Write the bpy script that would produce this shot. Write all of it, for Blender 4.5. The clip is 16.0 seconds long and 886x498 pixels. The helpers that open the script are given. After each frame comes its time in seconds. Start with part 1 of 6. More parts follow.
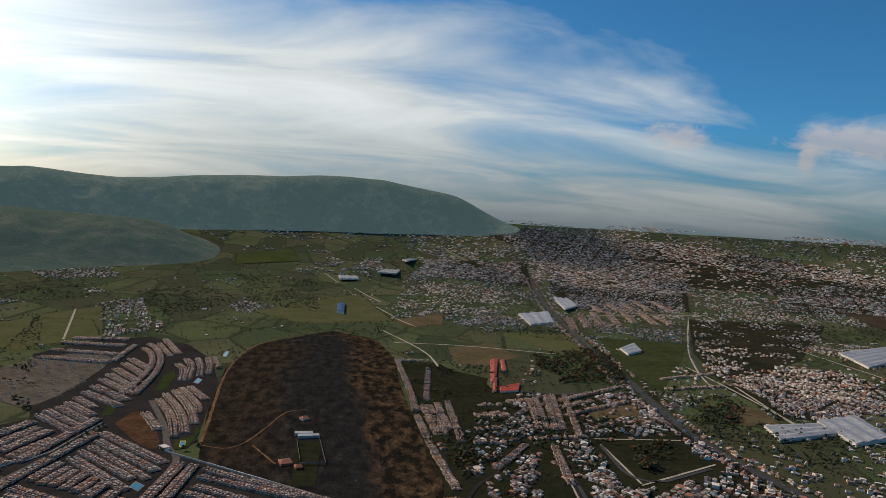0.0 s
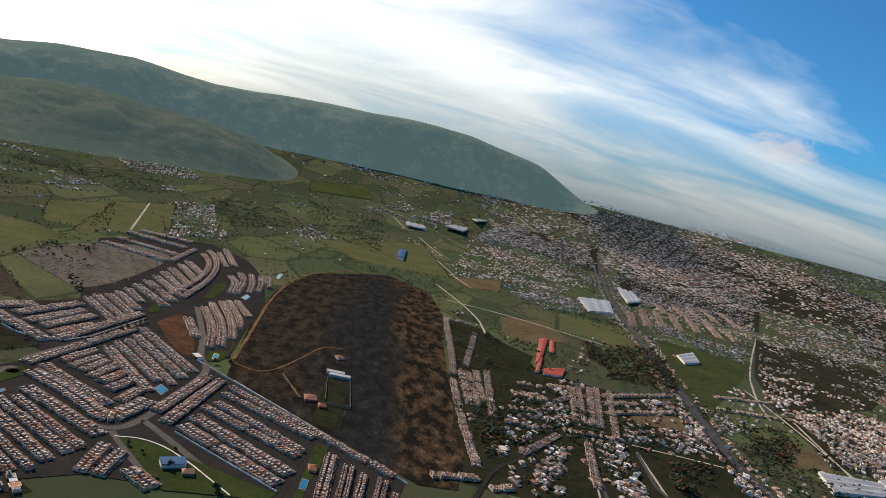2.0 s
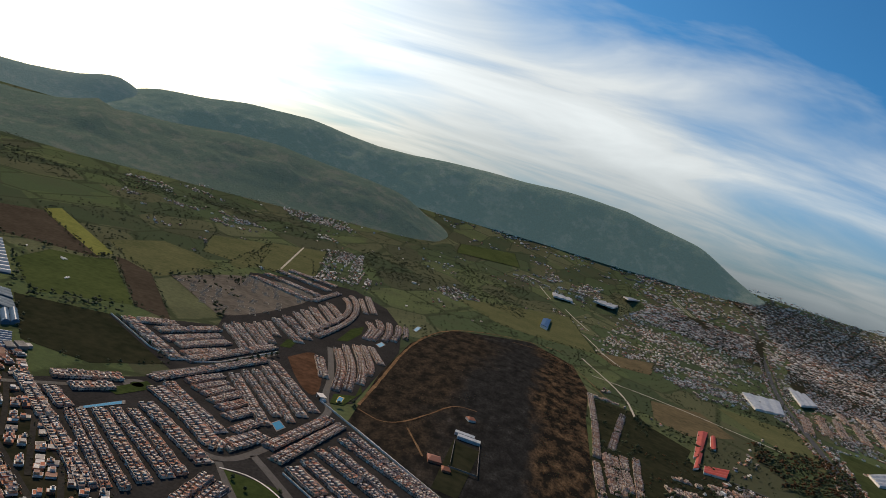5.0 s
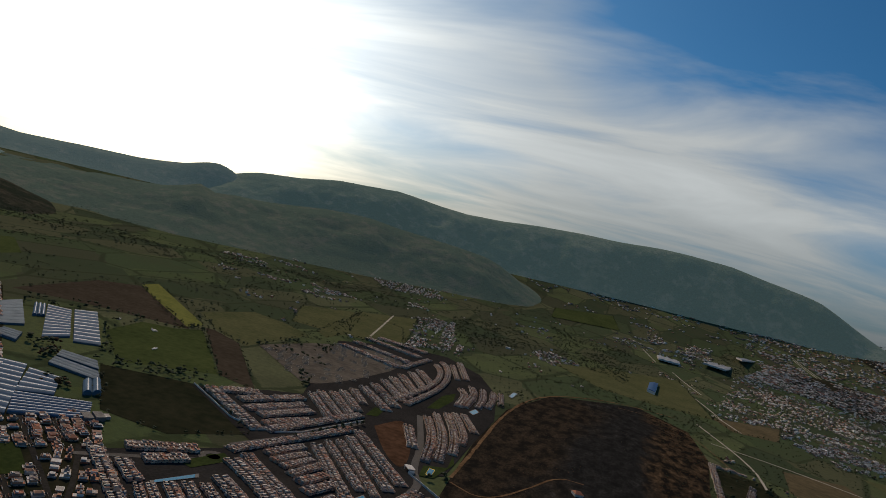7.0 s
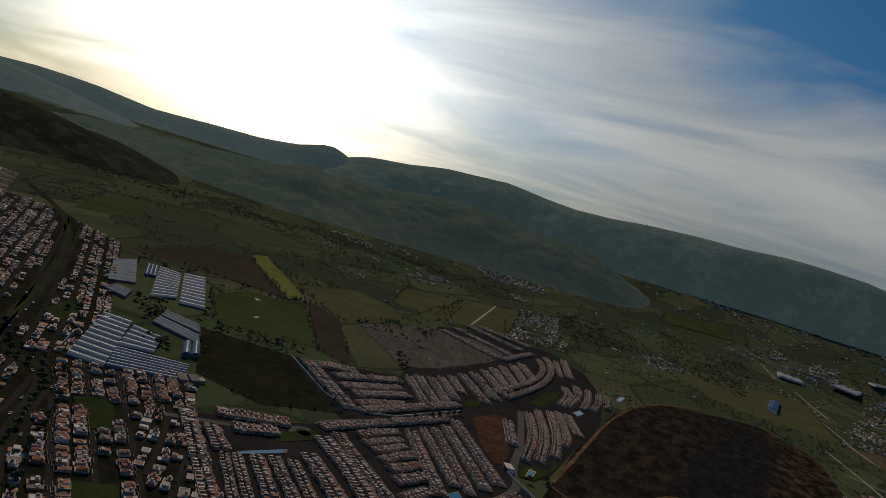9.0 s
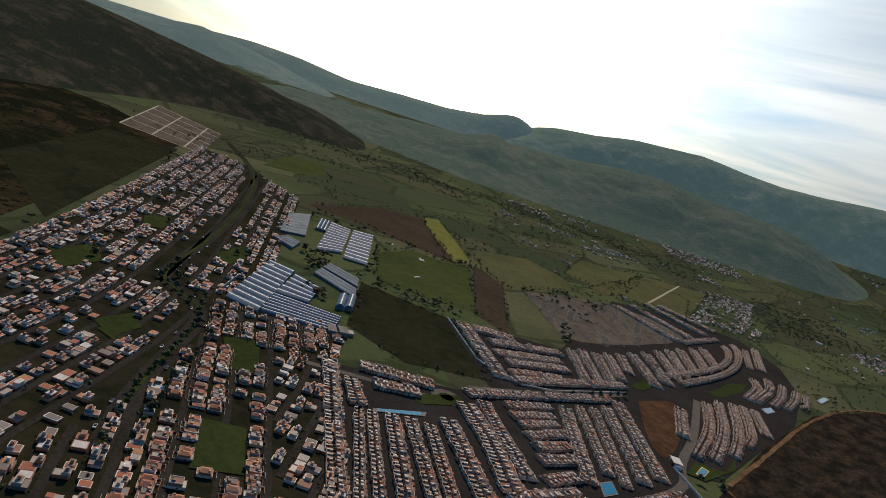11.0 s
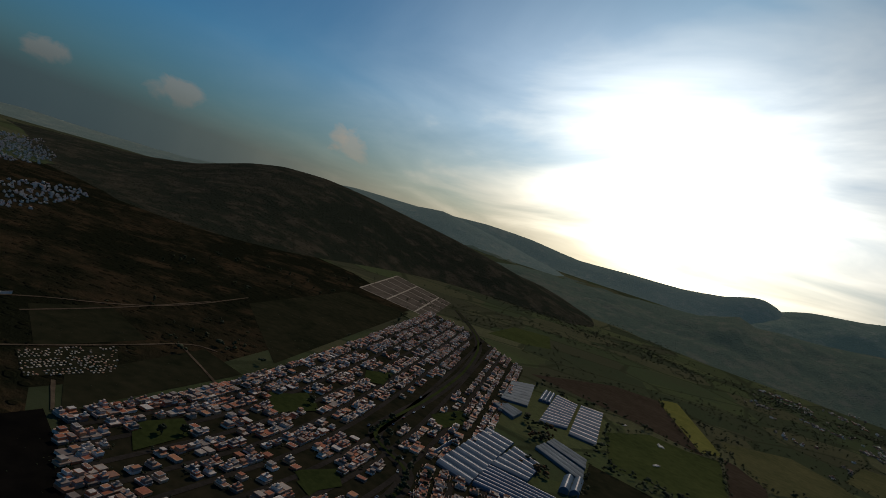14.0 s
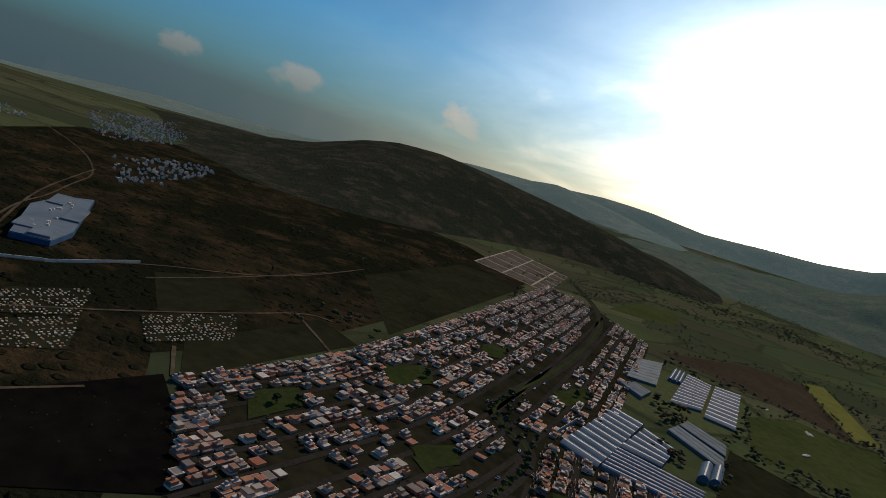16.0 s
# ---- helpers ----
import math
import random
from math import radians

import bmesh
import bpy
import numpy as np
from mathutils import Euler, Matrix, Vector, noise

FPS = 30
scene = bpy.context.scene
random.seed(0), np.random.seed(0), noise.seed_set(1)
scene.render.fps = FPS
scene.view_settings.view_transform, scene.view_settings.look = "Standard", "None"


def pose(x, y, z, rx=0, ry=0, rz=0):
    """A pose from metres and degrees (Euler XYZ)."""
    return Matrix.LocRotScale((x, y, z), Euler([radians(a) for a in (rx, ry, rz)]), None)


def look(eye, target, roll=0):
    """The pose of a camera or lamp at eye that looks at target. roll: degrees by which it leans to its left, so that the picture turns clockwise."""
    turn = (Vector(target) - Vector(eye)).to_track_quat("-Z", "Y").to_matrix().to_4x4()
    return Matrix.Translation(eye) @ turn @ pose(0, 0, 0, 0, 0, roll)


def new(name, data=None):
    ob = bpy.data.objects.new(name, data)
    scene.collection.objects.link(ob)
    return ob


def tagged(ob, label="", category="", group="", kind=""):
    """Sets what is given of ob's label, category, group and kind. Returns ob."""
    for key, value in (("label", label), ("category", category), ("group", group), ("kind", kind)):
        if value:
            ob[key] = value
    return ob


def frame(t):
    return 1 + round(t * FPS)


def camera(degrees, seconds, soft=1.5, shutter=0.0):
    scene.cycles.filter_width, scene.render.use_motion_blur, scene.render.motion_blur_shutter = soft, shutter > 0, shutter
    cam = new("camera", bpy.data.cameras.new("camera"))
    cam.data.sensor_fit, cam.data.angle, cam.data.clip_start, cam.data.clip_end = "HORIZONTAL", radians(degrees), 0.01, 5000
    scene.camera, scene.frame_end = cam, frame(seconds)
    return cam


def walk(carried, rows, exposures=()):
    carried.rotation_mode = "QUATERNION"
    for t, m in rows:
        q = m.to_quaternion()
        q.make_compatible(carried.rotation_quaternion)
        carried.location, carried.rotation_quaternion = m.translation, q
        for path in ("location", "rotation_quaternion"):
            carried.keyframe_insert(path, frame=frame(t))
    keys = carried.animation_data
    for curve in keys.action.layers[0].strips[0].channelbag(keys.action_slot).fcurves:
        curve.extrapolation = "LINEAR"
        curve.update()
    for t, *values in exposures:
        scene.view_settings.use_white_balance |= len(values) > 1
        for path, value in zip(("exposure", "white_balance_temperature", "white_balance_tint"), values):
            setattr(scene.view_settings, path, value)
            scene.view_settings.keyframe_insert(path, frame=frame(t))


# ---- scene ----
# A wide valley seen from the air: a walled housing estate, a burnt hill, a town,
# greenhouses, fields and wooded ranges against a low evening sun.
cam = camera(66.0, 16.0, soft=0.55)
PATH = [
    (0, (1.0, -18.0, 328.2), (18.35, 80.39, 323.82), 3.50),
    (0.5, (1.7, -9.0, 329.4), (19.19, 89.34, 323.88), 9.45),
    (1, (4.0, 3.0, 330.7), (20.06, 101.33, 322.43), 11.80),
    (1.5, (8.3, 18.3, 329.8), (20.73, 116.81, 318.35), 13.74),
    (2, (13.3, 33.5, 325.4), (21.56, 132.49, 313.73), 14.55),
    (2.5, (17.7, 48.1, 319.0), (22.16, 147.56, 309.24), 14.66),
    (3, (20.0, 61.3, 311.6), (21.84, 160.96, 303.82), 16.00),
    (3.5, (20.6, 74.7, 304.6), (18.50, 174.47, 297.70), 17.16),
    (4, (19.6, 89.7, 297.8), (12.79, 189.25, 290.89), 17.35),
    (4.5, (17.1, 104.7, 291.2), (6.29, 203.91, 284.44), 19.88),
    (4.7, (16.1, 110.7, 288.5), (3.79, 209.69, 281.49), 19.40),
    (6.8, (15.4, 178.4, 264.9), (-13.90, 274.01, 261.98), 16.77),
    (7, (13.4, 184.3, 262.5), (-17.07, 279.52, 261.15), 15.41),
    (7.5, (6.7, 198.1, 256.5), (-27.55, 292.05, 256.08), 11.88),
    (8, (-1.3, 211.4, 250.9), (-39.29, 303.91, 249.63), 13.57),
    (8.5, (-9.0, 225.0, 246.0), (-49.86, 316.22, 242.77), 17.09),
    (8.7, (-11.6, 230.7, 244.3), (-53.37, 321.43, 239.77), 17.84),
    (10.8, (-17.7, 299.2, 230.5), (-77.66, 377.03, 211.68), 19.64),
    (11, (-21.6, 303.9, 227.9), (-84.22, 379.58, 209.16), 19.62),
    (11.5, (-33.3, 313.1, 220.7), (-101.29, 384.85, 205.24), 22.18),
    (12, (-45.0, 320.6, 214.0), (-116.84, 389.13, 201.69), 23.00),
    (12.5, (-54.2, 328.0, 208.7), (-131.46, 390.67, 198.56), 21.91),
    (13, (-60.7, 336.3, 203.9), (-142.81, 392.78, 195.89), 20.70),
    (13.5, (-66.8, 344.7, 199.2), (-152.45, 396.03, 194.03), 19.51),
    (14, (-73.9, 352.2, 195.7), (-162.38, 398.50, 191.09), 19.31),
    (14.5, (-82.4, 357.5, 192.8), (-173.41, 398.70, 188.27), 20.49),
    (15, (-91.6, 360.8, 190.0), (-183.95, 398.76, 184.65), 22.16),
    (15.5, (-100.7, 363.5, 186.6), (-194.02, 398.25, 177.72), 20.54),
    (16, (-108.8, 366.3, 182.4), (-202.42, 398.96, 169.32), 18.12),
]
EXPOSURES = [(0.0, 0.76), (1.0, 1.02), (2.0, 1.3), (3.0, 1.25), (3.5, 1.12), (4.5, 0.95), (7.0, 0.18), (8.5, -0.45), (11.0, 0.75), (12.5, 0.15), (13.5, -0.38), (14.5, -0.62), (16.0, 0.16)]
walk(cam, [(t, look(eye, target, roll)) for t, eye, target, roll in PATH], EXPOSURES)

# ---------------------------------------------------------------- light
SUN_AZ, SUN_EL = 46.0, 36.0          # degrees, azimuth counted from +y towards -x
CENTRE = Vector((-40.0, 180.0, 260.0))


def heading(az, el=0.0):
    a, e = radians(az), radians(el)
    return Vector((-math.sin(a) * math.cos(e), math.cos(a) * math.cos(e), math.sin(e)))


sun_dir = heading(SUN_AZ, SUN_EL)
sun_lamp = new("sun", bpy.data.lights.new("sun", "SUN"))
sun_lamp.data.energy, sun_lamp.data.angle, sun_lamp.data.color = 2.0, radians(1.5), (1.0, 0.77, 0.53)
sun_lamp.matrix_world = look(sun_dir * 1000, (0, 0, 0))


def node(tree, kind, x=0, y=0, **values):
    n = tree.nodes.new(kind)
    n.location = (x, y)
    for key, value in values.items():
        setattr(n, key, value)
    return n


def math_node(tree, op, a, b=None, clamp=False):
    n = node(tree, "ShaderNodeMath", operation=op, use_clamp=clamp)
    for i, v in enumerate((a, b)):
        if v is None:
            continue
        if isinstance(v, (int, float)):
            n.inputs[i].default_value = v
        else:
            tree.links.new(v, n.inputs[i])
    return n.outputs[0]


def mix_colour(tree, fac, a, b, blend="MIX"):
    n = node(tree, "ShaderNodeMix", data_type="RGBA", blend_type=blend)
    for i, v in ((0, fac), (6, a), (7, b)):
        if isinstance(v, (int, float)):
            n.inputs[i].default_value = v
        elif isinstance(v, tuple):
            n.inputs[i].default_value = (*v, 1)
        else:
            tree.links.new(v, n.inputs[i])
    return n.outputs[2]


def ramp(tree, fac, stops):
    n = node(tree, "ShaderNodeValToRGB")
    el = n.color_ramp.elements
    while len(el) < len(stops):
        el.new(0.5)
    for e, (p, c) in zip(el, stops):
        e.position, e.color = p, (*c, 1) if isinstance(c, tuple) else (c, c, c, 1)
    tree.links.new(fac, n.inputs[0])
    return n.outputs[0]


def noise_tex(tree, vec, scale, detail=4.0, rough=0.55, distortion=0.0):
    n = node(tree, "ShaderNodeTexNoise")
    n.inputs["Scale"].default_value, n.inputs["Detail"].default_value = scale, detail
    n.inputs["Roughness"].default_value, n.inputs["Distortion"].default_value = rough, distortion
    if vec is not None:
        tree.links.new(vec, n.inputs["Vector"])
    return n.outputs[0]


def make_world():
    world = bpy.data.worlds.new("evening_sky")
    scene.world = world
    world.use_nodes = True
    tr = world.node_tree
    tr.nodes.clear()
    L = tr.links.new
    out = node(tr, "ShaderNodeOutputWorld")
    bg = node(tr, "ShaderNodeBackground")
    L(bg.outputs[0], out.inputs[0])
    bg.inputs[1].default_value = 0.08
    sky = node(tr, "ShaderNodeTexSky", sky_type="NISHITA", sun_disc=False)
    sky.sun_elevation, sky.sun_rotation = radians(SUN_EL), radians(-SUN_AZ)
    sky.air_density, sky.dust_density, sky.ozone_density, sky.altitude = 1.0, 1.6, 2.0, 1500
    co = node(tr, "ShaderNodeTexCoord").outputs["Generated"]
    sep = node(tr, "ShaderNodeSeparateXYZ")
    L(co, sep.inputs[0])
    # how near a direction is to the brightest cloud, just below the sun
    dot = node(tr, "ShaderNodeVectorMath", operation="DOT_PRODUCT")
    L(co, dot.inputs[0])
    dot.inputs[1].default_value = heading(44.5, 10.5)
    near = math_node(tr, "MAXIMUM", dot.outputs["Value"], 0.0)
    # flat cloud deck: the direction carried up to a plane
    up = math_node(tr, "ADD", math_node(tr, "MAXIMUM", sep.outputs[2], 0.0), 0.16)
    px, py = math_node(tr, "DIVIDE", sep.outputs[0], up), math_node(tr, "DIVIDE", sep.outputs[1], up)
    comb = node(tr, "ShaderNodeCombineXYZ")
    L(px, comb.inputs[0]), L(py, comb.inputs[1])
    turn = node(tr, "ShaderNodeMapping")
    turn.inputs["Rotation"].default_value = (0, 0, radians(28))
    turn.inputs["Scale"].default_value = (0.62, 1.15, 1.0)
    L(comb.outputs[0], turn.inputs["Vector"])
    wisps = noise_tex(tr, turn.outputs[0], 1.05, 6.0, 0.54, 0.6)
    broad = noise_tex(tr, comb.outputs[0], 0.5, 4.0, 0.5, 0.4)
    # azimuth and height of a direction, in degrees
    az = math_node(tr, "MULTIPLY", math_node(tr, "ARCTAN2", math_node(tr, "MULTIPLY", sep.outputs[0], -1.0), sep.outputs[1]), 57.2958)
    el = math_node(tr, "MULTIPLY", math_node(tr, "ARCSINE", sep.outputs[2]), 57.2958)
    # the upper edge of the cloud sheet, by azimuth: it hangs over the sun and thins out to both sides
    edge = [(-100, 5), (-46, 7.5), (-34, 8.5), (-25, 10.5), (-16, 13), (-4, 15.5), (5, 19), (15, 25), (33, 25), (43, 18), (50, 14), (58, 8), (67, 2), (80, 0), (140, 0)]
    brim = math_node(tr, "MULTIPLY", ramp(tr, math_node(tr, "DIVIDE", math_node(tr, "ADD", az, 100.0), 240.0), [((a + 100) / 240, h / 30) for a, h in edge]), 30.0)
    depth = math_node(tr, "DIVIDE", math_node(tr, "SUBTRACT", brim, el), 9.0)
    depth = math_node(tr, "MAXIMUM", math_node(tr, "MINIMUM", depth, 1.0), -1.2)
    mass = math_node(tr, "ADD", math_node(tr, "ADD", math_node(tr, "MULTIPLY", wisps, 0.95), math_node(tr, "MULTIPLY", broad, 0.5)), math_node(tr, "MULTIPLY", depth, 0.24))
    # clear air west of the sun
    clear = ramp(tr, math_node(tr, "DIVIDE", math_node(tr, "ADD", az, 100.0), 240.0), [(0.66, 0.0), (0.745, 1.0)])
    mass = math_node(tr, "SUBTRACT", mass, math_node(tr, "MULTIPLY", clear, 0.26))
    cloud = ramp(tr, mass, [(0.64, 0.0), (0.80, 0.5), (0.98, 1.0)])
    # glare of the veiled sun: wide, low and torn by the wisps
    gx = math_node(tr, "DIVIDE", math_node(tr, "SUBTRACT", az, 45.0), 9.2)
    gy = math_node(tr, "DIVIDE", math_node(tr, "SUBTRACT", el, 7.0), 6.4)
    away = math_node(tr, "SQRT", math_node(tr, "ADD", math_node(tr, "MULTIPLY", gx, gx), math_node(tr, "MULTIPLY", gy, gy)))
    away = math_node(tr, "ADD", away, math_node(tr, "MULTIPLY", math_node(tr, "SUBTRACT", 0.5, wisps), 1.7))
    bright = math_node(tr, "MULTIPLY", math_node(tr, "EXPONENT", math_node(tr, "MULTIPLY", away, -1.2)), 60.0)
    lit = math_node(tr, "MULTIPLY", math_node(tr, "ADD", math_node(tr, "MULTIPLY", math_node(tr, "POWER", near, 8.0), 3.8), 4.5), math_node(tr, "ADD", math_node(tr, "MULTIPLY", wisps, 1.3), 0.33))
    white = node(tr, "ShaderNodeCombineColor")
    L(lit, white.inputs[0]), L(math_node(tr, "MULTIPLY", lit, 1.03), white.inputs[1]), L(math_node(tr, "MULTIPLY", lit, 1.0), white.inputs[2])
    base = mix_colour(tr, 1.0, sky.outputs[0], (0.18, 0.49, 0.66), "MULTIPLY")
    with_cloud = mix_colour(tr, math_node(tr, "MULTIPLY", cloud, 0.9), base, white.outputs[0])
    # small sunlit puffs low over the skyline
    flat = node(tr, "ShaderNodeMapping")
    flat.inputs["Scale"].default_value = (1.0, 1.0, 1.6)
    L(co, flat.inputs["Vector"])
    puff = noise_tex(tr, flat.outputs[0], 22.0, 6.0, 0.6, 0.3)
    for a, h, wide, tall in ((-28.2, 7.6, 2.6, 1.3), (-41.0, 7.4, 6.0, 1.5), (-37.5, 5.9, 0.8, 1.1), (72.3, 3.0, 1.7, 1.5), (73.6, 3.4, 0.9, 1.3), (86.0, 2.2, 2.2, 1.2), (95.0, 1.9, 1.8, 1.0)):
        dx = math_node(tr, "DIVIDE", math_node(tr, "SUBTRACT", az, a), wide)
        dy = math_node(tr, "DIVIDE", math_node(tr, "SUBTRACT", el, h), tall)
        off = math_node(tr, "SQRT", math_node(tr, "ADD", math_node(tr, "MULTIPLY", dx, dx), math_node(tr, "MULTIPLY", dy, dy)))
        full = ramp(tr, math_node(tr, "SUBTRACT", math_node(tr, "MULTIPLY", puff, 2.4), off), [(0.25, 0.0), (0.75, 0.5)])
        with_cloud = mix_colour(tr, full, with_cloud, (4.6, 3.9, 3.5) if a < 0 else (7.0, 5.9, 5.0))
    # evening dust low over the horizon, warmer towards the sun
    dust = ramp(tr, sep.outputs[2], [(0.0, 0.85), (0.05, 0.5), (0.14, 0.0)])
    warm = mix_colour(tr, math_node(tr, "POWER", near, 10.0), (0.56, 0.80, 1.00), (6.4, 5.2, 3.2))
    dusty = mix_colour(tr, dust, with_cloud, warm)
    low_warm = ramp(tr, math_node(tr, "DIVIDE", el, 14.0), [(0.0, (1.0, 0.89, 0.64)), (0.45, (1.0, 0.96, 0.84)), (1.0, (0.92, 0.98, 1.0))])
    halo = mix_colour(tr, 1.0, low_warm, bright, "MULTIPLY")
    total = mix_colour(tr, 1.0, dusty, halo, "ADD")
    L(total, bg.inputs[0])


make_world()

# ---------------------------------------------------------------- materials


def material(name, colour, rough=0.8, metal=0.0, spec=0.3):
    m = bpy.data.materials.new(name)
    m.use_nodes = True
    b = m.node_tree.nodes["Principled BSDF"]
    b.inputs["Base Color"].default_value = (*colour, 1)
    b.inputs["Roughness"].default_value, b.inputs["Metallic"].default_value = rough, metal
    b.inputs["Specular IOR Level"].default_value = spec
    return m


def position(tree):
    return node(tree, "ShaderNodeNewGeometry").outputs["Position"]


def speckled(name, dark, light, scale=0.5, rough=0.85, big=0.05, bump=0.0, spec=0.2, stops=(0.35, 0.65)):
    """Two tones broken up at two scales, in world metres."""
    m = material(name, dark, rough, 0, 0.0 if rough > 0.9 else spec)
    tr = m.node_tree
    b = tr.nodes["Principled BSDF"]
    p = position(tr)
    fine, wide = noise_tex(tr, p, scale, 5), noise_tex(tr, p, big, 3)
    fac = math_node(tr, "ADD", math_node(tr, "MULTIPLY", fine, 0.55), math_node(tr, "MULTIPLY", wide, 0.45))
    tr.links.new(ramp(tr, fac, [(stops[0], dark), (stops[1], light)]), b.inputs["Base Color"])
    if bump:
        bp = node(tr, "ShaderNodeBump")
        bp.inputs["Strength"].default_value, bp.inputs["Distance"].default_value = 0.6, bump
        tr.links.new(fine, bp.inputs["Height"])
        tr.links.new(bp.outputs[0], b.inputs["Normal"])
    return m


def painted(name, tones, rough=0.75, dirt=0.25, spec=0.3):
    """Paint that differs from one piece to the next, with dirt on it."""
    m = material(name, tones[0], rough, 0, spec)
    tr = m.node_tree
    b = tr.nodes["Principled BSDF"]
    rnd = node(tr, "ShaderNodeObjectInfo").outputs["Random"]
    isl = node(tr, "ShaderNodeNewGeometry").outputs["Random Per Island"]
    pick = math_node(tr, "FRACT", math_node(tr, "ADD", math_node(tr, "MULTIPLY", rnd, 7.31), isl))
    r = node(tr, "ShaderNodeValToRGB")
    r.color_ramp.interpolation = "CONSTANT"
    el = r.color_ramp.elements
    while len(el) < len(tones):
        el.new(0.5)
    for i, (e, c) in enumerate(zip(el, tones)):
        e.position, e.color = i / len(tones), (*c, 1)
    tr.links.new(pick, r.inputs[0])
    grime = noise_tex(tr, position(tr), 0.35, 5, 0.65)
    tr.links.new(mix_colour(tr, math_node(tr, "MULTIPLY", ramp(tr, grime, [(0.4, 0.0), (0.75, 1.0)]), dirt), r.outputs[0], (0.16, 0.13, 0.10)), b.inputs["Base Color"])
    return m


def ground_material():
    """Valley floor: small fields of grass, crop, stubble and ploughed soil."""
    m = material("valley_soil", (0.08, 0.07, 0.04), 0.95, 0, 0.0)
    tr = m.node_tree
    b = tr.nodes["Principled BSDF"]
    p = position(tr)
    turn = node(tr, "ShaderNodeMapping")
    turn.inputs["Rotation"].default_value = (0, 0, radians(24))
    turn.inputs["Scale"].default_value = (0.0062, 0.0036, 0.0)
    tr.links.new(p, turn.inputs["Vector"])
    vor = node(tr, "ShaderNodeTexVoronoi", feature="F1", distance="CHEBYCHEV")
    vor.inputs["Scale"].default_value, vor.inputs["Randomness"].default_value = 1.0, 0.85
    tr.links.new(turn.outputs[0], vor.inputs["Vector"])
    sp = node(tr, "ShaderNodeSeparateColor")
    tr.links.new(vor.outputs["Color"], sp.inputs[0])
    crop = node(tr, "ShaderNodeValToRGB")
    crop.color_ramp.interpolation = "CONSTANT"
    tones = [(0.058, 0.082, 0.034), (0.096, 0.096, 0.050), (0.078, 0.104, 0.040), (0.122, 0.126, 0.064), (0.044, 0.060, 0.029), (0.100, 0.122, 0.049), (0.064, 0.064, 0.036), (0.062, 0.086, 0.038)]
    el = crop.color_ramp.elements
    while len(el) < len(tones):
        el.new(0.5)
    for i, (e, c) in enumerate(zip(el, tones)):
        e.position, e.color = i / len(tones), (*c, 1)
    tr.links.new(sp.outputs[0], crop.inputs[0])
    edge = node(tr, "ShaderNodeTexVoronoi", feature="DISTANCE_TO_EDGE")
    edge.inputs["Scale"].default_value, edge.inputs["Randomness"].default_value = 1.0, 0.85
    tr.links.new(turn.outputs[0], edge.inputs["Vector"])
    wide, fine = noise_tex(tr, p, 0.006, 5, 0.6), noise_tex(tr, p, 0.12, 6, 0.7)
    scrub = mix_colour(tr, ramp(tr, wide, [(0.46, 0.0), (0.64, 0.55)]), crop.outputs[0], (0.066, 0.066, 0.036))
    mott = mix_colour(tr, ramp(tr, fine, [(0.35, 0.6), (0.65, 0.0)]), scrub, (0.048, 0.060, 0.029))
    hedge = ramp(tr, math_node(tr, "ADD", edge.outputs["Distance"], math_node(tr, "MULTIPLY", fine, 0.06)), [(0.045, 0.8), (0.065, 0.0)])
    mott = mix_colour(tr, hedge, mott, (0.034, 0.044, 0.020))
    tr.links.new(mott, b.inputs["Base Color"])
    bp = node(tr, "ShaderNodeBump")
    bp.inputs["Strength"].default_value, bp.inputs["Distance"].default_value = 0.7, 1.2
    tr.links.new(fine, bp.inputs["Height"])
    tr.links.new(bp.outputs[0], b.inputs["Normal"])
    return m


def hillside(name, scrub, grass, bare, spread):
    """Slope under scrub and woods: patches of crowns, dry grass between, bare scars."""
    m = material(name, scrub, 0.95, 0, 0.0)
    tr = m.node_tree
    b = tr.nodes["Principled BSDF"]
    p = position(tr)
    wide, mid, fine = noise_tex(tr, p, 0.0035, 4, 0.6), noise_tex(tr, p, 0.016, 5, 0.65), noise_tex(tr, p, 0.09, 4, 0.7)
    crowns = node(tr, "ShaderNodeTexVoronoi", feature="F1")
    crowns.inputs["Scale"].default_value = 0.075
    tr.links.new(p, crowns.inputs["Vector"])
    tree = math_node(tr, "ADD", math_node(tr, "MULTIPLY", wide, 0.5), math_node(tr, "MULTIPLY", mid, 0.5))
    wood = ramp(tr, tree, [(spread - 0.035, 1.0), (spread + 0.035, 0.0)])
    dots = ramp(tr, math_node(tr, "ADD", crowns.outputs["Distance"], math_node(tr, "MULTIPLY", fine, 0.5)), [(0.50, 1.0), (0.62, 0.0)])
    open_land = mix_colour(tr, ramp(tr, mid, [(0.50, 0.0), (0.66, 0.9)]), grass, bare)
    open_land = mix_colour(tr, math_node(tr, "MULTIPLY", dots, 0.65), open_land, scrub)
    leafy = mix_colour(tr, fine, tuple(c * 0.65 for c in scrub), tuple(c * 1.5 for c in scrub))
    tr.links.new(mix_colour(tr, wood, open_land, leafy), b.inputs["Base Color"])
    bp = node(tr, "ShaderNodeBump")
    bp.inputs["Strength"].default_value, bp.inputs["Distance"].default_value = 0.7, 5.0
    tr.links.new(math_node(tr, "ADD", math_node(tr, "MULTIPLY", dots, 0.7), fine), bp.inputs["Height"])
    tr.links.new(bp.outputs[0], b.inputs["Normal"])
    return m


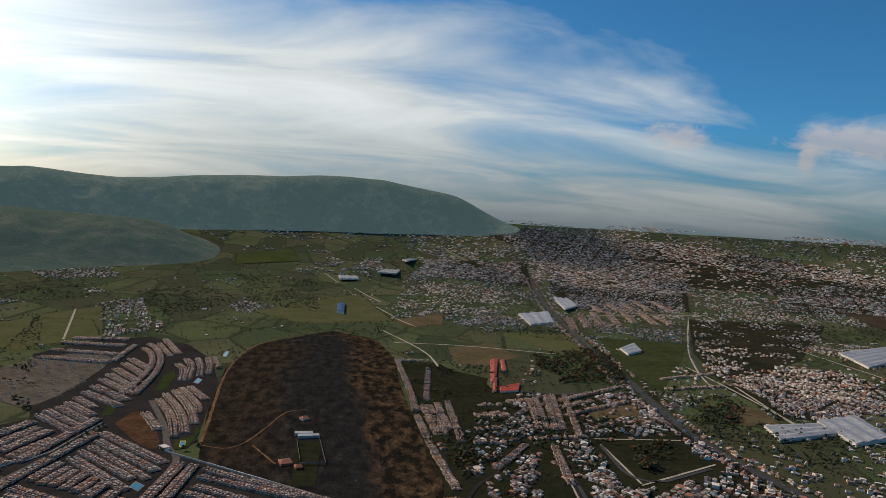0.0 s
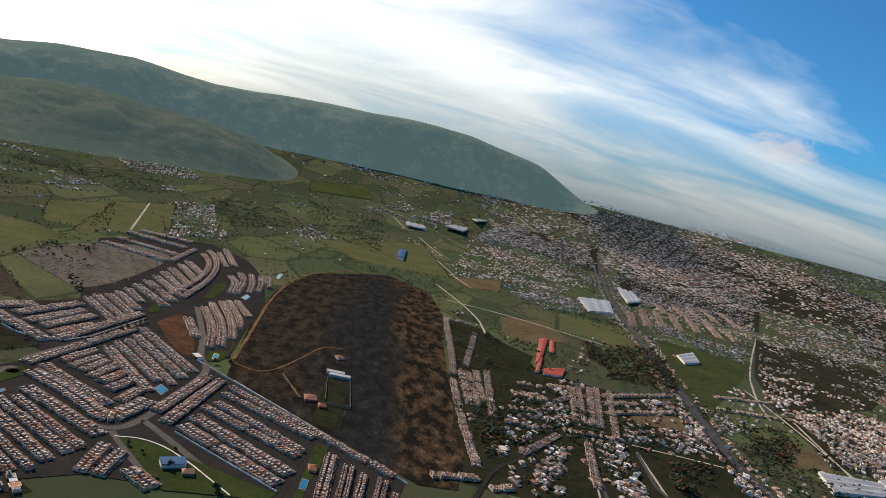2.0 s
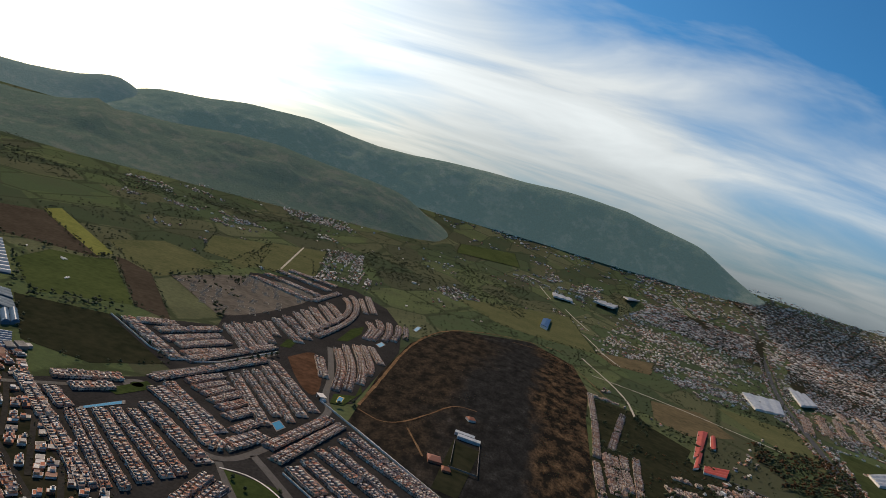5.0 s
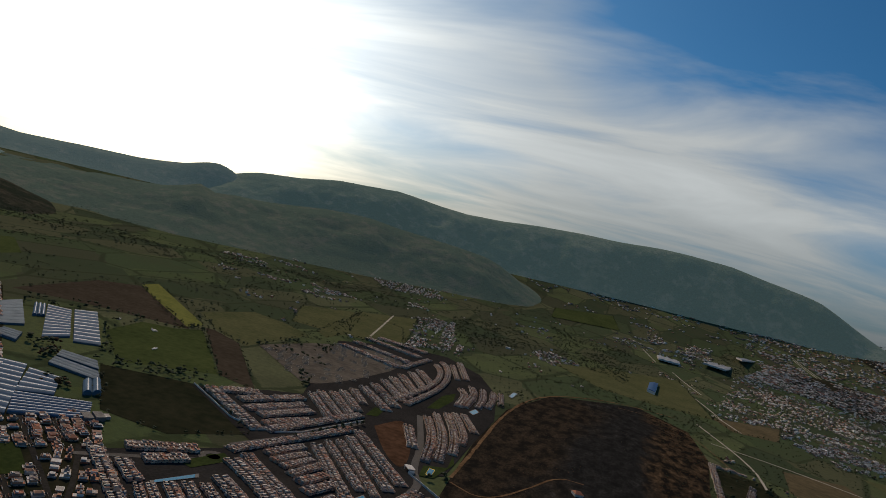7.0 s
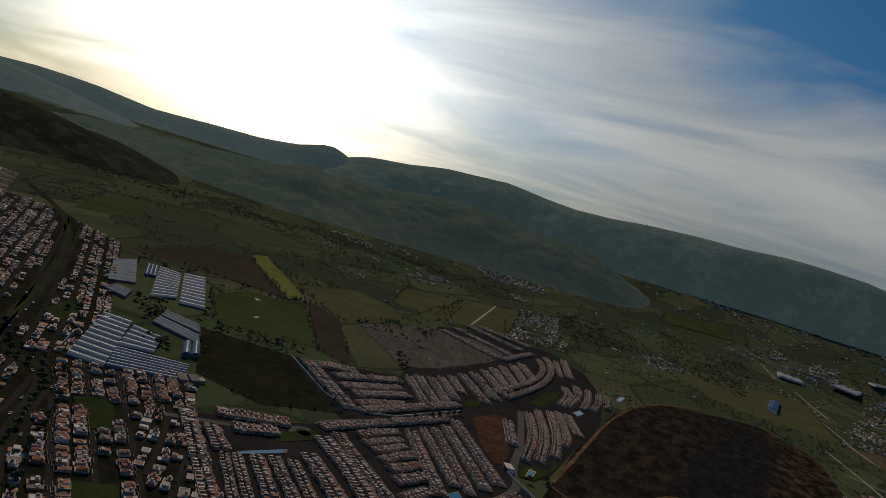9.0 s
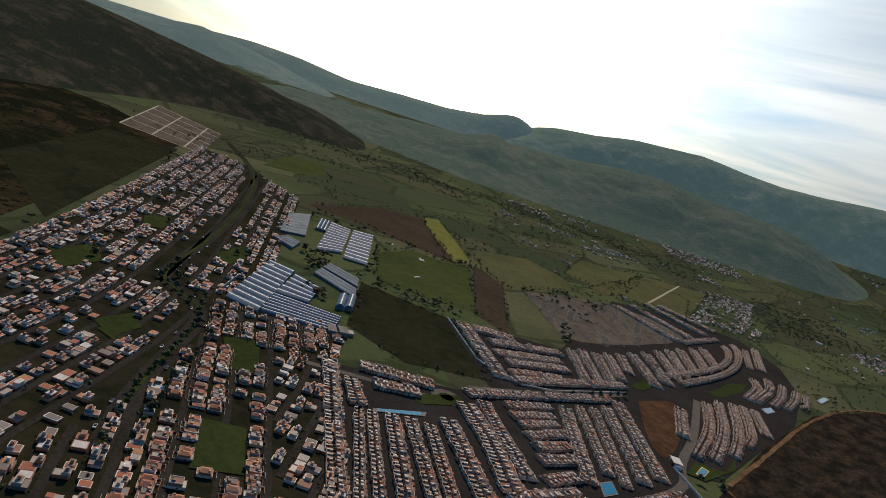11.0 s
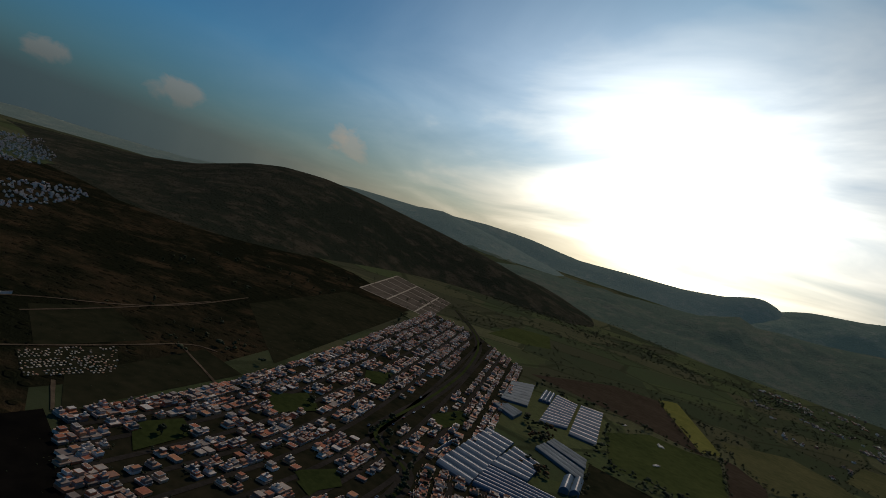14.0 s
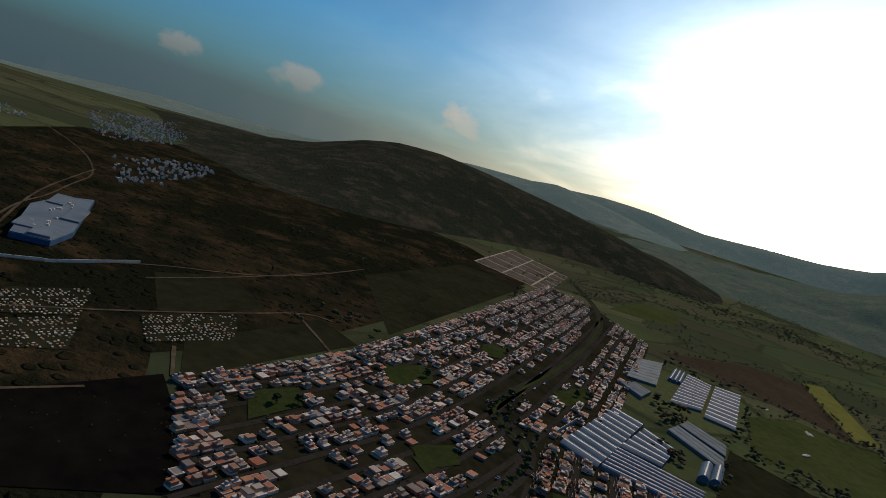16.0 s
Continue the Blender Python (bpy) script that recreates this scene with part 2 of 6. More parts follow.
MAT = {
    "ground": ground_material(),
    "forest": hillside("wooded_slope_haze_glow", (0.060, 0.078, 0.048), (0.090, 0.098, 0.060), (0.110, 0.105, 0.072), 0.53),
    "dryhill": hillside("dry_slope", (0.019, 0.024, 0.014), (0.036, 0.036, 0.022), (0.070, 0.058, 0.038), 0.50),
    # paler base tones stand in for part of the haze
    "farwood": hillside("far_wooded_slope_haze_glow", (0.078, 0.104, 0.070), (0.115, 0.135, 0.090), (0.140, 0.150, 0.105), 0.54),
    "bluefilm": speckled("old_greenhouse_film", (0.08, 0.12, 0.15), (0.13, 0.18, 0.22), 0.08, 0.75, 0.02, 0.0, 0.08),
    "glassroof": speckled("greenhouse_film", (0.045, 0.10, 0.16), (0.09, 0.16, 0.24), 0.06, 0.75, 0.02, 0.0, 0.08),
}

# backdrop slopes that close the view: haze painted on them as a bluish glow
MAT["distance"] = hillside("distant_slope_haze_glow", (0.085, 0.110, 0.085), (0.115, 0.135, 0.100), (0.140, 0.150, 0.115), 0.54)
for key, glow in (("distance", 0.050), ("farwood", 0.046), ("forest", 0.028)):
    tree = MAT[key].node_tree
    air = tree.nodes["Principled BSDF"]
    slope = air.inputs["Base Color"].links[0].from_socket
    haze_glow = mix_colour(tree, 0.5, (0.55, 0.90, 1.0), mix_colour(tree, 1.0, slope, (7.0, 7.4, 9.0), "MULTIPLY"))
    tree.links.new(haze_glow, air.inputs["Emission Color"])
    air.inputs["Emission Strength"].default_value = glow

# sheen added to ground and slopes in place of haze at grazing angles
for key, weight in (("ground", 0.02), ("forest", 0.04), ("dryhill", 0.03), ("farwood", 0.1), ("distance", 0.1)):
    haze_sheen = MAT[key].node_tree.nodes["Principled BSDF"]
    haze_sheen.inputs["Sheen Weight"].default_value, haze_sheen.inputs["Sheen Roughness"].default_value = weight, 0.6
    haze_sheen.inputs["Sheen Tint"].default_value = (0.86, 0.91, 0.80, 1)

# ---------------------------------------------------------------- the land


def mesh_object(name, verts, faces, mat, smooth=False, parent=None):
    me = bpy.data.meshes.new(name)
    me.from_pydata(verts, [], faces)
    me.materials.append(mat)
    if smooth:
        me.polygons.foreach_set("use_smooth", [True] * len(me.polygons))
    ob = new(name, me)
    if parent is not None:
        ob.parent = parent
    return ob


RIM, FLAT = 4780.0, 2200.0
# height of the skyline by azimuth, in metres
SKYLINE = [(-180, 325), (0, 325), (25, 262), (40, 225), (50, 190), (60, 180), (72, 150), (84, -30), (100, -140), (120, -140), (150, 200), (180, 325)]


def lerp(table, v):
    for (a, p), (b, q) in zip(table, table[1:]):
        if a <= v <= b:
            return p + (q - p) * (v - a) / (b - a)
    return table[0][1] if v < table[0][0] else table[-1][1]


def bowl(x, y):
    """The far valley floor climbs gently to the skyline."""
    r = math.hypot(x - CENTRE.x, y - CENTRE.y)
    if r <= FLAT:
        return 0.0
    az = math.degrees(math.atan2(CENTRE.x - x, y - CENTRE.y))
    return lerp(SKYLINE, az) * (1 - r * (RIM - r) / (FLAT * (RIM - FLAT)))


def burnt(x, y):
    """The low burnt hill beside the estate."""
    d2 = ((x - 21) / 202) ** 2 + ((y - 1324) / 632) ** 2
    return 9.0 * (1 - d2) ** 2 if d2 < 1 else 0.0


def land(x, y):
    z = bowl(x, y) + burnt(x, y)
    far = math.hypot(x - CENTRE.x, y - CENTRE.y) - 2300
    if far > 0:
        z += 5 * noise.noise(Vector((x * 0.002, y * 0.002, 3.0))) * min(1, far / 1000)
    return z


def build_ground():
    radii = [0.0]
    r, step = 0.0, 26.0
    while r < RIM - 1:
        r = min(RIM, r + step)
        step = min(90.0, step * 1.012)
        radii.append(r)
    n = 320
    verts, faces = [], []
    for r in radii:
        for i in range(n):
            a = 2 * math.pi * i / n
            x, y = CENTRE.x + r * math.sin(a), CENTRE.y + r * math.cos(a)
            verts.append((x, y, land(x, y)))
    for j in range(len(radii) - 1):
        for i in range(n):
            k = (i + 1) % n
            faces.append((j * n + i, (j + 1) * n + i, (j + 1) * n + k, j * n + k))
    ob = mesh_object("ground", verts, faces, MAT["ground"], True)
    tagged(ob, "valley floor of small dry fields, scrub and soil", "ground", kind="structure")


build_ground()


def glide(table, v):
    """Like lerp, but with rounded corners: the mean over a few degrees."""
    return sum(w * lerp(table, v + d) for d, w in ((-3.0, 0.1), (-1.8, 0.15), (-0.9, 0.16), (0.0, 0.18), (0.9, 0.16), (1.8, 0.15), (3.0, 0.1)))


def mountain(name, crest, foot, r_crest, r_back, mat, label, rough=18.0, seed=0.0, nr=44, daz=0.3):
    """A range: crest gives its height in metres by azimuth, foot the distance at which it begins."""
    a0, a1 = crest[0][0], crest[-1][0]
    na = int((a1 - a0) / daz) + 1
    verts, faces = [], []
    for i in range(na + 1):
        az = a0 + (a1 - a0) * i / na
        end = min(1.0, min(az - a0, a1 - az) / (0.16 * (a1 - a0)))
        end = end * end * (3 - 2 * end)
        top = 0.6 * lerp(crest, az) + 0.4 * glide(crest, az)
        rf = 0.4 * glide(foot, az) + 0.3 * glide(foot, az - 4) + 0.3 * glide(foot, az + 4)
        for j in range(nr + 1):
            s = j / nr
            if s < 0.75:
                u = s / 0.75
                r = rf + (r_crest - rf) * u
                shape = 0.5 * u ** 1.25 + 0.5 * u * u * (3 - 2 * u)
            else:
                u = (s - 0.75) / 0.25
                r = r_crest + (r_back - r_crest) * u
                shape = 1 - u * u
            p = CENTRE + heading(az) * r
            z0 = land(p.x, p.y) - 8
            q = Vector((p.x * 0.0022, p.y * 0.0022, seed))
            spur = (abs(noise.noise(q)) * 1.4 + 0.5 * noise.noise(q * 3.1) + 0.25 * noise.noise(q * 8.3)) * rough
            z = z0 + end * (max(0.0, top - z0) * shape + spur * math.sin(math.pi * min(1, shape)) * 1.6 + (0.18 * spur if shape > 0.9 else 0)) - 30 * (1 - end)
            verts.append((p.x, p.y, z))
    m = nr + 1
    for i in range(na):
        for j in range(nr):
            faces.append((i * m + j, i * m + j + 1, (i + 1) * m + j + 1, (i + 1) * m + j))
    ob = mesh_object(name, verts, faces, mat, True)
    return tagged(ob, label, "mountain", kind="structure")


# the backdrop ranges and the ridge wear the slopes with painted haze glow
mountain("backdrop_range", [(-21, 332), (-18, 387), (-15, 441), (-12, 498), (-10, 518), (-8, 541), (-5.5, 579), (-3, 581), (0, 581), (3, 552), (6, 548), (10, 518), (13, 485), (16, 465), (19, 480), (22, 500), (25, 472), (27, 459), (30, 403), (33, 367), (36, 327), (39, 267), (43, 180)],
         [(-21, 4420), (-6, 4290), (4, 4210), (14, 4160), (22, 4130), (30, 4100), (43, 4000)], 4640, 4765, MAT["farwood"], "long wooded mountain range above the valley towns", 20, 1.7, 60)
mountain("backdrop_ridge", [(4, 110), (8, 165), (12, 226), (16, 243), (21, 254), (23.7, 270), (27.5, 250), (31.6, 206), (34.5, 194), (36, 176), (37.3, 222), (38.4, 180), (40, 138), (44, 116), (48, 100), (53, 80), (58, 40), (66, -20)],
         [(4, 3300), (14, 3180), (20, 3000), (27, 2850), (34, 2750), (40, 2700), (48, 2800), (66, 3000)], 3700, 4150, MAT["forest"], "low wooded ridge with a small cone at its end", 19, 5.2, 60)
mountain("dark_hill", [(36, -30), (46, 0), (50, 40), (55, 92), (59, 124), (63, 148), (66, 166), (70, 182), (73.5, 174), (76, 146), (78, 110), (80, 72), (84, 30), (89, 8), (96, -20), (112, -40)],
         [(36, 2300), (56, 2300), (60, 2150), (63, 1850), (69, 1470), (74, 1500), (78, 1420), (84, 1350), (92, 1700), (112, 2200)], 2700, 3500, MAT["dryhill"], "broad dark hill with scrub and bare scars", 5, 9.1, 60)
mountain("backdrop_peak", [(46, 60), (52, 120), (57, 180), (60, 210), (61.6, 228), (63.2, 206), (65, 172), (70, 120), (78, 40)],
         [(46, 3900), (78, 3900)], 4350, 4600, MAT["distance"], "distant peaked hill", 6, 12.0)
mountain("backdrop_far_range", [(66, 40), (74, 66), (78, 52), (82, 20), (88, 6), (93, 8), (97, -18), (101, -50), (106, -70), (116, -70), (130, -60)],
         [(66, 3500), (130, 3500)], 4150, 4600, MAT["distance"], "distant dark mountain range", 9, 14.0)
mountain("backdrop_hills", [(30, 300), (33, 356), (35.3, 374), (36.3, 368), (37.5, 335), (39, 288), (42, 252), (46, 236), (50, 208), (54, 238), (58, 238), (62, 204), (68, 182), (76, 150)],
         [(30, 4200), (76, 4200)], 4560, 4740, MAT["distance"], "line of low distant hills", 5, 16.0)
ESTATE_WEST = [
    (14.6, (-414, 685), (-243, 563)),
    (14.9, (-385, 685), (-347, 662)),
    (8.7, (-338, 656), (-236, 573)),
    (8.9, (-332, 664), (-227, 583)),
    (13.1, (-325, 679), (-221, 600)),
    (11.4, (-316, 691), (-213, 619)),
    (11.3, (-305, 702), (-208, 632)),
    (17.6, (-307, 726), (-205, 662)),
    (20.9, (-325, 769), (-266, 737), (-222, 702), (-209, 703), (-204, 720), (-195, 760)),
    (14.4, (-323, 791), (-257, 749), (-225, 729)),
    (13.8, (-219, 744), (-213, 780)),
    (13.4, (-314, 814), (-299, 870)),
    (11.5, (-299, 804), (-286, 854)),
    (11.2, (-285, 799), (-274, 846)),
    (12.0, (-270, 789), (-261, 838)),
    (13.3, (-255, 780), (-246, 818)),
    (14.5, (-240, 766), (-229, 805)),
]
ESTATE_MID = [
    (18.5, (-401, 709), (-358, 763)),
    (14.3, (-341, 789), (-295, 982)),
    (17.8, (-375, 696), (-348, 736)),
    (14.9, (-294, 886), (-206, 786)),
    (11.7, (-291, 909), (-205, 816)),
    (11.4, (-285, 927), (-189, 818)),
    (14.2, (-284, 951), (-186, 844)),
    (15.9, (-288, 984), (-183, 871)),
    (14.1, (-179, 738), (-160, 869)),
    (14.2, (-161, 717), (-143, 863)),
]
ESTATE_SOUTH = [
    (13.2, (-128, 846), (80, 708)),
    (12.9, (-131, 823), (-14, 758)),
    (12.9, (-131, 794), (-19, 718)),
    (13.2, (-139, 774), (-22, 705)),
    (18.3, (-140, 744), (-25, 665)),
    (18.2, (-144, 717), (-31, 641)),
    (13.4, (11, 725), (10, 619)),
    (5.4, (28, 709), (26, 621)),
    (5.3, (35, 709), (33, 621)),
    (8.7, (48, 697), (43, 622)),
    (5.2, (65, 695), (59, 624)),
    (5.2, (72, 693), (66, 624)),
    (8.2, (82, 669), (75, 624)),
    (12.2, (-192, 646), (-191, 596)),
    (12.1, (-175, 641), (-176, 595)),
    (17.6, (-159, 613), (-131, 593)),
]
ESTATE_NORTH = [
    (19.4, (-480, 937), (-361, 866)),
    (20.1, (-468, 947), (-436, 988)),
    (17.7, (-433, 937), (-396, 1034)),
    (17.1, (-408, 916), (-378, 1002)),
    (16.8, (-386, 911), (-358, 996)),
    (12.6, (-367, 890), (-344, 960)),
    (15.4, (-352, 874), (-314, 1053)),
    (14.0, (-401, 1066), (-331, 991)),
    (14.0, (-398, 1089), (-327, 1013)),
    (14.9, (-388, 1109), (-327, 1040)),
    (14.9, (-384, 1134), (-326, 1067)),
    (14.9, (-380, 1163), (-337, 1108)),
    (18.1, (-378, 1197), (-304, 1118)),
    (17.9, (-378, 1240), (-302, 1152)),
    (16.5, (-379, 1286), (-306, 1195)),
]
ESTATE_ARC = [
    (16.8, (-379, 1328), (-311, 1231)),
    (16.9, (-379, 1371), (-314, 1275)),
    (16.8, (-377, 1419), (-317, 1325)),
    (17.1, (-376, 1462), (-322, 1380)),
    (11.3, (-320, 1185), (-315, 1324), (-325, 1439), (-351, 1532), (-378, 1576)),
    (12.1, (-298, 1189), (-298, 1345), (-317, 1477), (-355, 1591), (-381, 1628)),
    (11.5, (-357, 1628), (-307, 1502)),
    (15.8, (-356, 1682), (-295, 1525)),
    (25.4, (-551, 1462), (-410, 1426)),
    (26.2, (-554, 1534), (-416, 1502)),
    (27.4, (-559, 1614), (-424, 1595)),
    (28.7, (-554, 1666), (-435, 1674)),
    (14.2, (-402, 1441), (-404, 1606)),
]
ESTATE_EAST = [
    (14.7, (-256, 1083), (-218, 1001)),
    (13.1, (-254, 1161), (-214, 1072), (-190, 968)),
    (13.1, (-250, 1193), (-205, 1094), (-179, 988)),
    (12.4, (-240, 1218), (-195, 1116), (-174, 1033)),
    (12.1, (-231, 1233), (-186, 1136), (-178, 1085)),
    (13.2, (-220, 1245), (-179, 1165)),
    (14.9, (-276, 1420), (-256, 1386), (-243, 1290)),
    (14.4, (-269, 1473), (-247, 1416), (-235, 1302)),
    (12.8, (-248, 1482), (-227, 1401), (-217, 1324)),
    (12.4, (-229, 1491), (-211, 1410), (-205, 1347)),
    (11.9, (-216, 1501), (-193, 1397)),
]
PERIMETER_WALL = [
    ((-500, 932), (-341, 837), (-302, 1035)),
    ((-190, 914), (-147, 884), (94, 700)),
    ((-130, 872), (79, 711)),
    ((-147, 702), (-29, 629)),
    ((-193, 668), (-167, 676), (-132, 663), (-66, 607)),
]
ESTATE_PAVING = [
    ((-501, 928), (-474, 941), (-442, 1013), (-408, 1054), (-573, 1493), (-494, 1660), (-398, 1720), (-293, 1633), (-220, 1484), (-176, 1282), (-168, 1122), (-157, 949), (-189, 906), (-289, 1021), (-335, 825)),
    ((-420, 669), (-350, 786), (-295, 1031), (-190, 914), (-146, 880), (92, 702), (77, 620), (-187, 593), (-242, 555)),
]
LAWNS = [
    ((-189, 668), (-141, 673), (-69, 605), (-121, 593)),
    ((-131, 660), (-29, 627), (-33, 611), (-69, 605)),
    ((-272, 1213), (-282, 1326), (-273, 1381), (-259, 1318), (-258, 1231)),
    ((-313, 1066), (-321, 1116), (-307, 1123), (-300, 1077)),
    ((-4, 624), (-13, 613), (2, 686), (7, 747), (-9, 743)),
    ((-352, 725), (-340, 778), (-324, 768), (-336, 722)),
    ((-179, 920), (-186, 957), (-163, 979), (-171, 1031), (-160, 999), (-164, 929)),
]
BARE_SOIL = [
    ((-285, 1033), (-271, 1120), (-220, 1009), (-195, 912), (-232, 944)),
    ((-600, 1232), (-563, 1475), (-401, 1555), (-410, 1087), (-495, 1149)),
]
POOLS = [
    ((-203, 797), (-200, 814), (-186, 800), (-189, 781)),
    ((-221, 1280), (-218, 1317), (-207, 1303), (-209, 1268)),
    ((-175, 931), (-179, 957), (-171, 957), (-167, 929)),
    ((-339, 671), (-323, 719), (-318, 712), (-335, 667)),
    ((-11, 643), (-11, 666), (-3, 664), (-4, 642)),
    ((-202, 1510), (-203, 1570), (-193, 1569), (-192, 1501)),
]
BURNT_EDGE = [
    ((-150, 952), (-168, 1122), (-179, 1391), (-138, 1665), (41, 1880), (152, 1773), (178, 1535), (163, 1300), (160, 1028), (164, 802)),
    ((164, 802), (149, 711), (106, 704), (-142, 880), (-150, 952)),
]
DIRT_TRACKS = [
    ((-150, 952), (-159, 1105), (-173, 1288), (-171, 1508), (-139, 1675), (-46, 1815), (41, 1880), (125, 1909)),
    ((-146, 937), (-102, 918), (-68, 1004), (-44, 1087), (-10, 1091)),
    ((-80, 935), (-45, 865)),
    ((-1, 1781), (82, 1822), (171, 1716), (224, 1502)),
]

ESTATE_ROADS = [
    (((-264, 1158), (-210, 1015), (-190, 927), (-165, 890), (-173, 805), (-182, 716), (-199, 677), (-240, 686)), 9.0),
    (((-350, 803), (-316, 918), (-300, 1030)), 8.0),
    (((-182, 713), (-148, 686), (-101, 645)), 8.0),
    (((-199, 677), (-159, 629), (-143, 616)), 7.0),
    (((-341, 747), (-415, 660)), 7.0),
]
FIELDS = [
    ('yellow', (-1001, 1384), (-1005, 1442), (-718, 1233), (-712, 1158)),
    ('green', (-722, 1004), (-753, 1116), (-709, 1148), (-695, 1199), (-514, 1001), (-601, 906)),
    ('brown', (-706, 1221), (-690, 1226), (-617, 1197), (-447, 993), (-513, 1002)),
    ('olive', (-796, 1319), (-784, 1492), (-699, 1483), (-618, 1447), (-603, 1194), (-694, 1236)),
    ('olive', (-637, 1512), (-736, 1951), (-604, 1573), (-595, 1478)),
    ('green', (-722, 1944), (-594, 1928), (-475, 1617), (-603, 1589)),
    ('dark', (-600, 876), (-493, 935), (-358, 845), (-403, 768), (-482, 759)),
    ('brown', (-956, 1041), (-1022, 1286), (-984, 1365), (-702, 1173), (-840, 1113)),
    ('green', (-1232, 1120), (-1412, 1305), (-1409, 1412), (-1237, 1290), (-1213, 1199)),
    ('dark', (-973, 575), (-1280, 821), (-1214, 926), (-728, 557)),
    ('dark', (-759, 335), (-809, 404), (-722, 436), (-649, 350)),
    ('dark', (-599, 374), (-729, 488), (-675, 516), (-537, 376)),
]
FIELDS_EAST = [
    ('olive', (-213, 2194), (-59, 2474), (160, 2767), (229, 2083), (87, 2021), (-51, 1996)),
    ('green', (-451, 3737), (-173, 3963), (-108, 3632), (-423, 3463)),
    ('olive', (-753, 1977), (-654, 2210), (-488, 1657), (-614, 1560)),
    ('olive', (-824, 1776), (-746, 1957), (-624, 1557), (-713, 1535)),
    ('dry', (224, 2117), (427, 2312), (382, 2057), (267, 1989)),
    ('dry', (330, 1688), (455, 1754), (497, 1602), (374, 1471), (312, 1507)),
    ('olive', (528, 1913), (804, 1978), (698, 1569), (603, 1663)),
    ('meadow', (831, 1910), (1086, 1858), (966, 1652), (713, 1284), (649, 1290)),
    ('dark', (294, 1427), (357, 1362), (250, 1012), (197, 1009)),
    ('dry', (492, 1155), (600, 1171), (570, 1094), (470, 1081)),
    ('dry', (812, 1202), (847, 1134), (811, 1053), (730, 1042)),
    ('brown', (2152, 2514), (2483, 2241), (2225, 2001), (2066, 2159)),
    ('dark', (412, 937), (587, 1019), (554, 857), (396, 775)),
    ('dark', (322, 930), (356, 939), (322, 742), (268, 724)),
]
HIGHWAY = [
    ((1077, 4701), (1157, 4528), (1164, 3953), (1068, 3416), (982, 2982), (913, 2666), (811, 2170), (716, 1628), (672, 1343), (638, 1183), (606, 984), (614, 820), (635, 695)),
]
TOWN_STREETS = [
    ((1701, 2957), (1391, 2358), (1007, 1697), (933, 1526), (844, 1300), (791, 1160), (733, 1065), (634, 1134)),
    ((938, 2397), (1394, 2468), (1518, 2478)),
    ((1518, 2478), (1420, 1817), (1376, 1321), (1353, 1234)),
    ((1858, 3193), (1985, 2673)),
    ((357, 955), (331, 749)),
    ((432, 945), (413, 778), (555, 846)),
    ((675, 1368), (571, 1272), (479, 1237), (350, 1266)),
]
LANES = [
    ((1445, 2466), (1038, 1764), (892, 1458), (839, 1301)),
    ((1515, 2439), (1568, 2118)),
    ((925, 2373), (1451, 2513)),
    ((145, 2945), (229, 2578)),
    ((198, 2425), (254, 2129)),
    ((16, 3332), (79, 3079)),
    ((179, 1927), (265, 1630), (268, 1460)),
    ((738, 4135), (856, 3653)),
    ((906, 1327), (842, 1046)),
    ((162, 686), (199, 789), (238, 826), (310, 945)),
    ((353, 938), (325, 744)),
    ((178, 1023), (181, 779)),
    ((-701, 2122), (-572, 1656)),
]
LANES_WEST = [
    ((-823, 186), (-906, 184), (-967, 195), (-1077, 197), (-1197, 206), (-1433, 137), (-1784, -70)),
    ((-589, 239), (-630, 318), (-689, 410), (-739, 476), (-728, 500)),
    ((-722, 259), (-786, 334), (-816, 404), (-868, 474), (-1007, 580)),
    ((-696, 215), (-717, 260)),
    ((-586, 368), (-536, 371)),
    ((-717, 468), (-661, 482), (-625, 490)),
    ((-473, 277), (-500, 328)),
    ((-733, 331), (-816, 419), (-930, 518)),
    ((-772, 198), (-923, 184), (-1033, 182), (-1237, 195)),
]
BOULEVARD = [
    ((-1425, 1144), (-1134, 1049), (-887, 881), (-716, 735), (-629, 650), (-586, 613), (-549, 615), (-521, 621), (-488, 602), (-444, 559), (-398, 515), (-364, 487), (-331, 465)),
]
BIG_SHEDS = [
    ('warehouse', (1026, 2909), (1120, 3017), (1030, 2599), (930, 2471)),
    ('warehouse', (707, 2343), (850, 2433), (780, 2165), (678, 2097)),
    ('hall', (895, 1062), (1009, 1101), (965, 971), (868, 938)),
    ('hall', (770, 1035), (886, 1049), (880, 994), (746, 958)),
    ('hall', (1009, 1010), (1077, 1042), (1058, 990), (1012, 952)),
    ('school', (404, 1533), (428, 1555), (366, 1329), (351, 1313)),
    ('school', (429, 1533), (441, 1547), (417, 1433), (402, 1414)),
    ('school', (363, 1283), (412, 1314), (392, 1254), (353, 1241)),
    ('school', (364, 1345), (377, 1362), (348, 1255), (336, 1240)),
    ('warehouse', (817, 1724), (898, 1812), (866, 1694), (803, 1642)),
    ('terraces', (1519, 1753), (1802, 1879), (1743, 1728), (1439, 1548)),
    ('warehouse', (267, 3307), (363, 3654), (418, 3550), (357, 3267)),
    ('warehouse', (434, 3709), (544, 3956), (553, 3861), (449, 3606)),
    ('blue', (57, 2228), (62, 2399), (89, 2443), (80, 2205)),
    ('warehouse', (80, 3287), (174, 3298), (174, 3147), (86, 3115)),
]
MALL = [
    ((-762, 214), (-887, 198), (-961, 212), (-984, 241), (-811, 255), (-762, 247)),
]
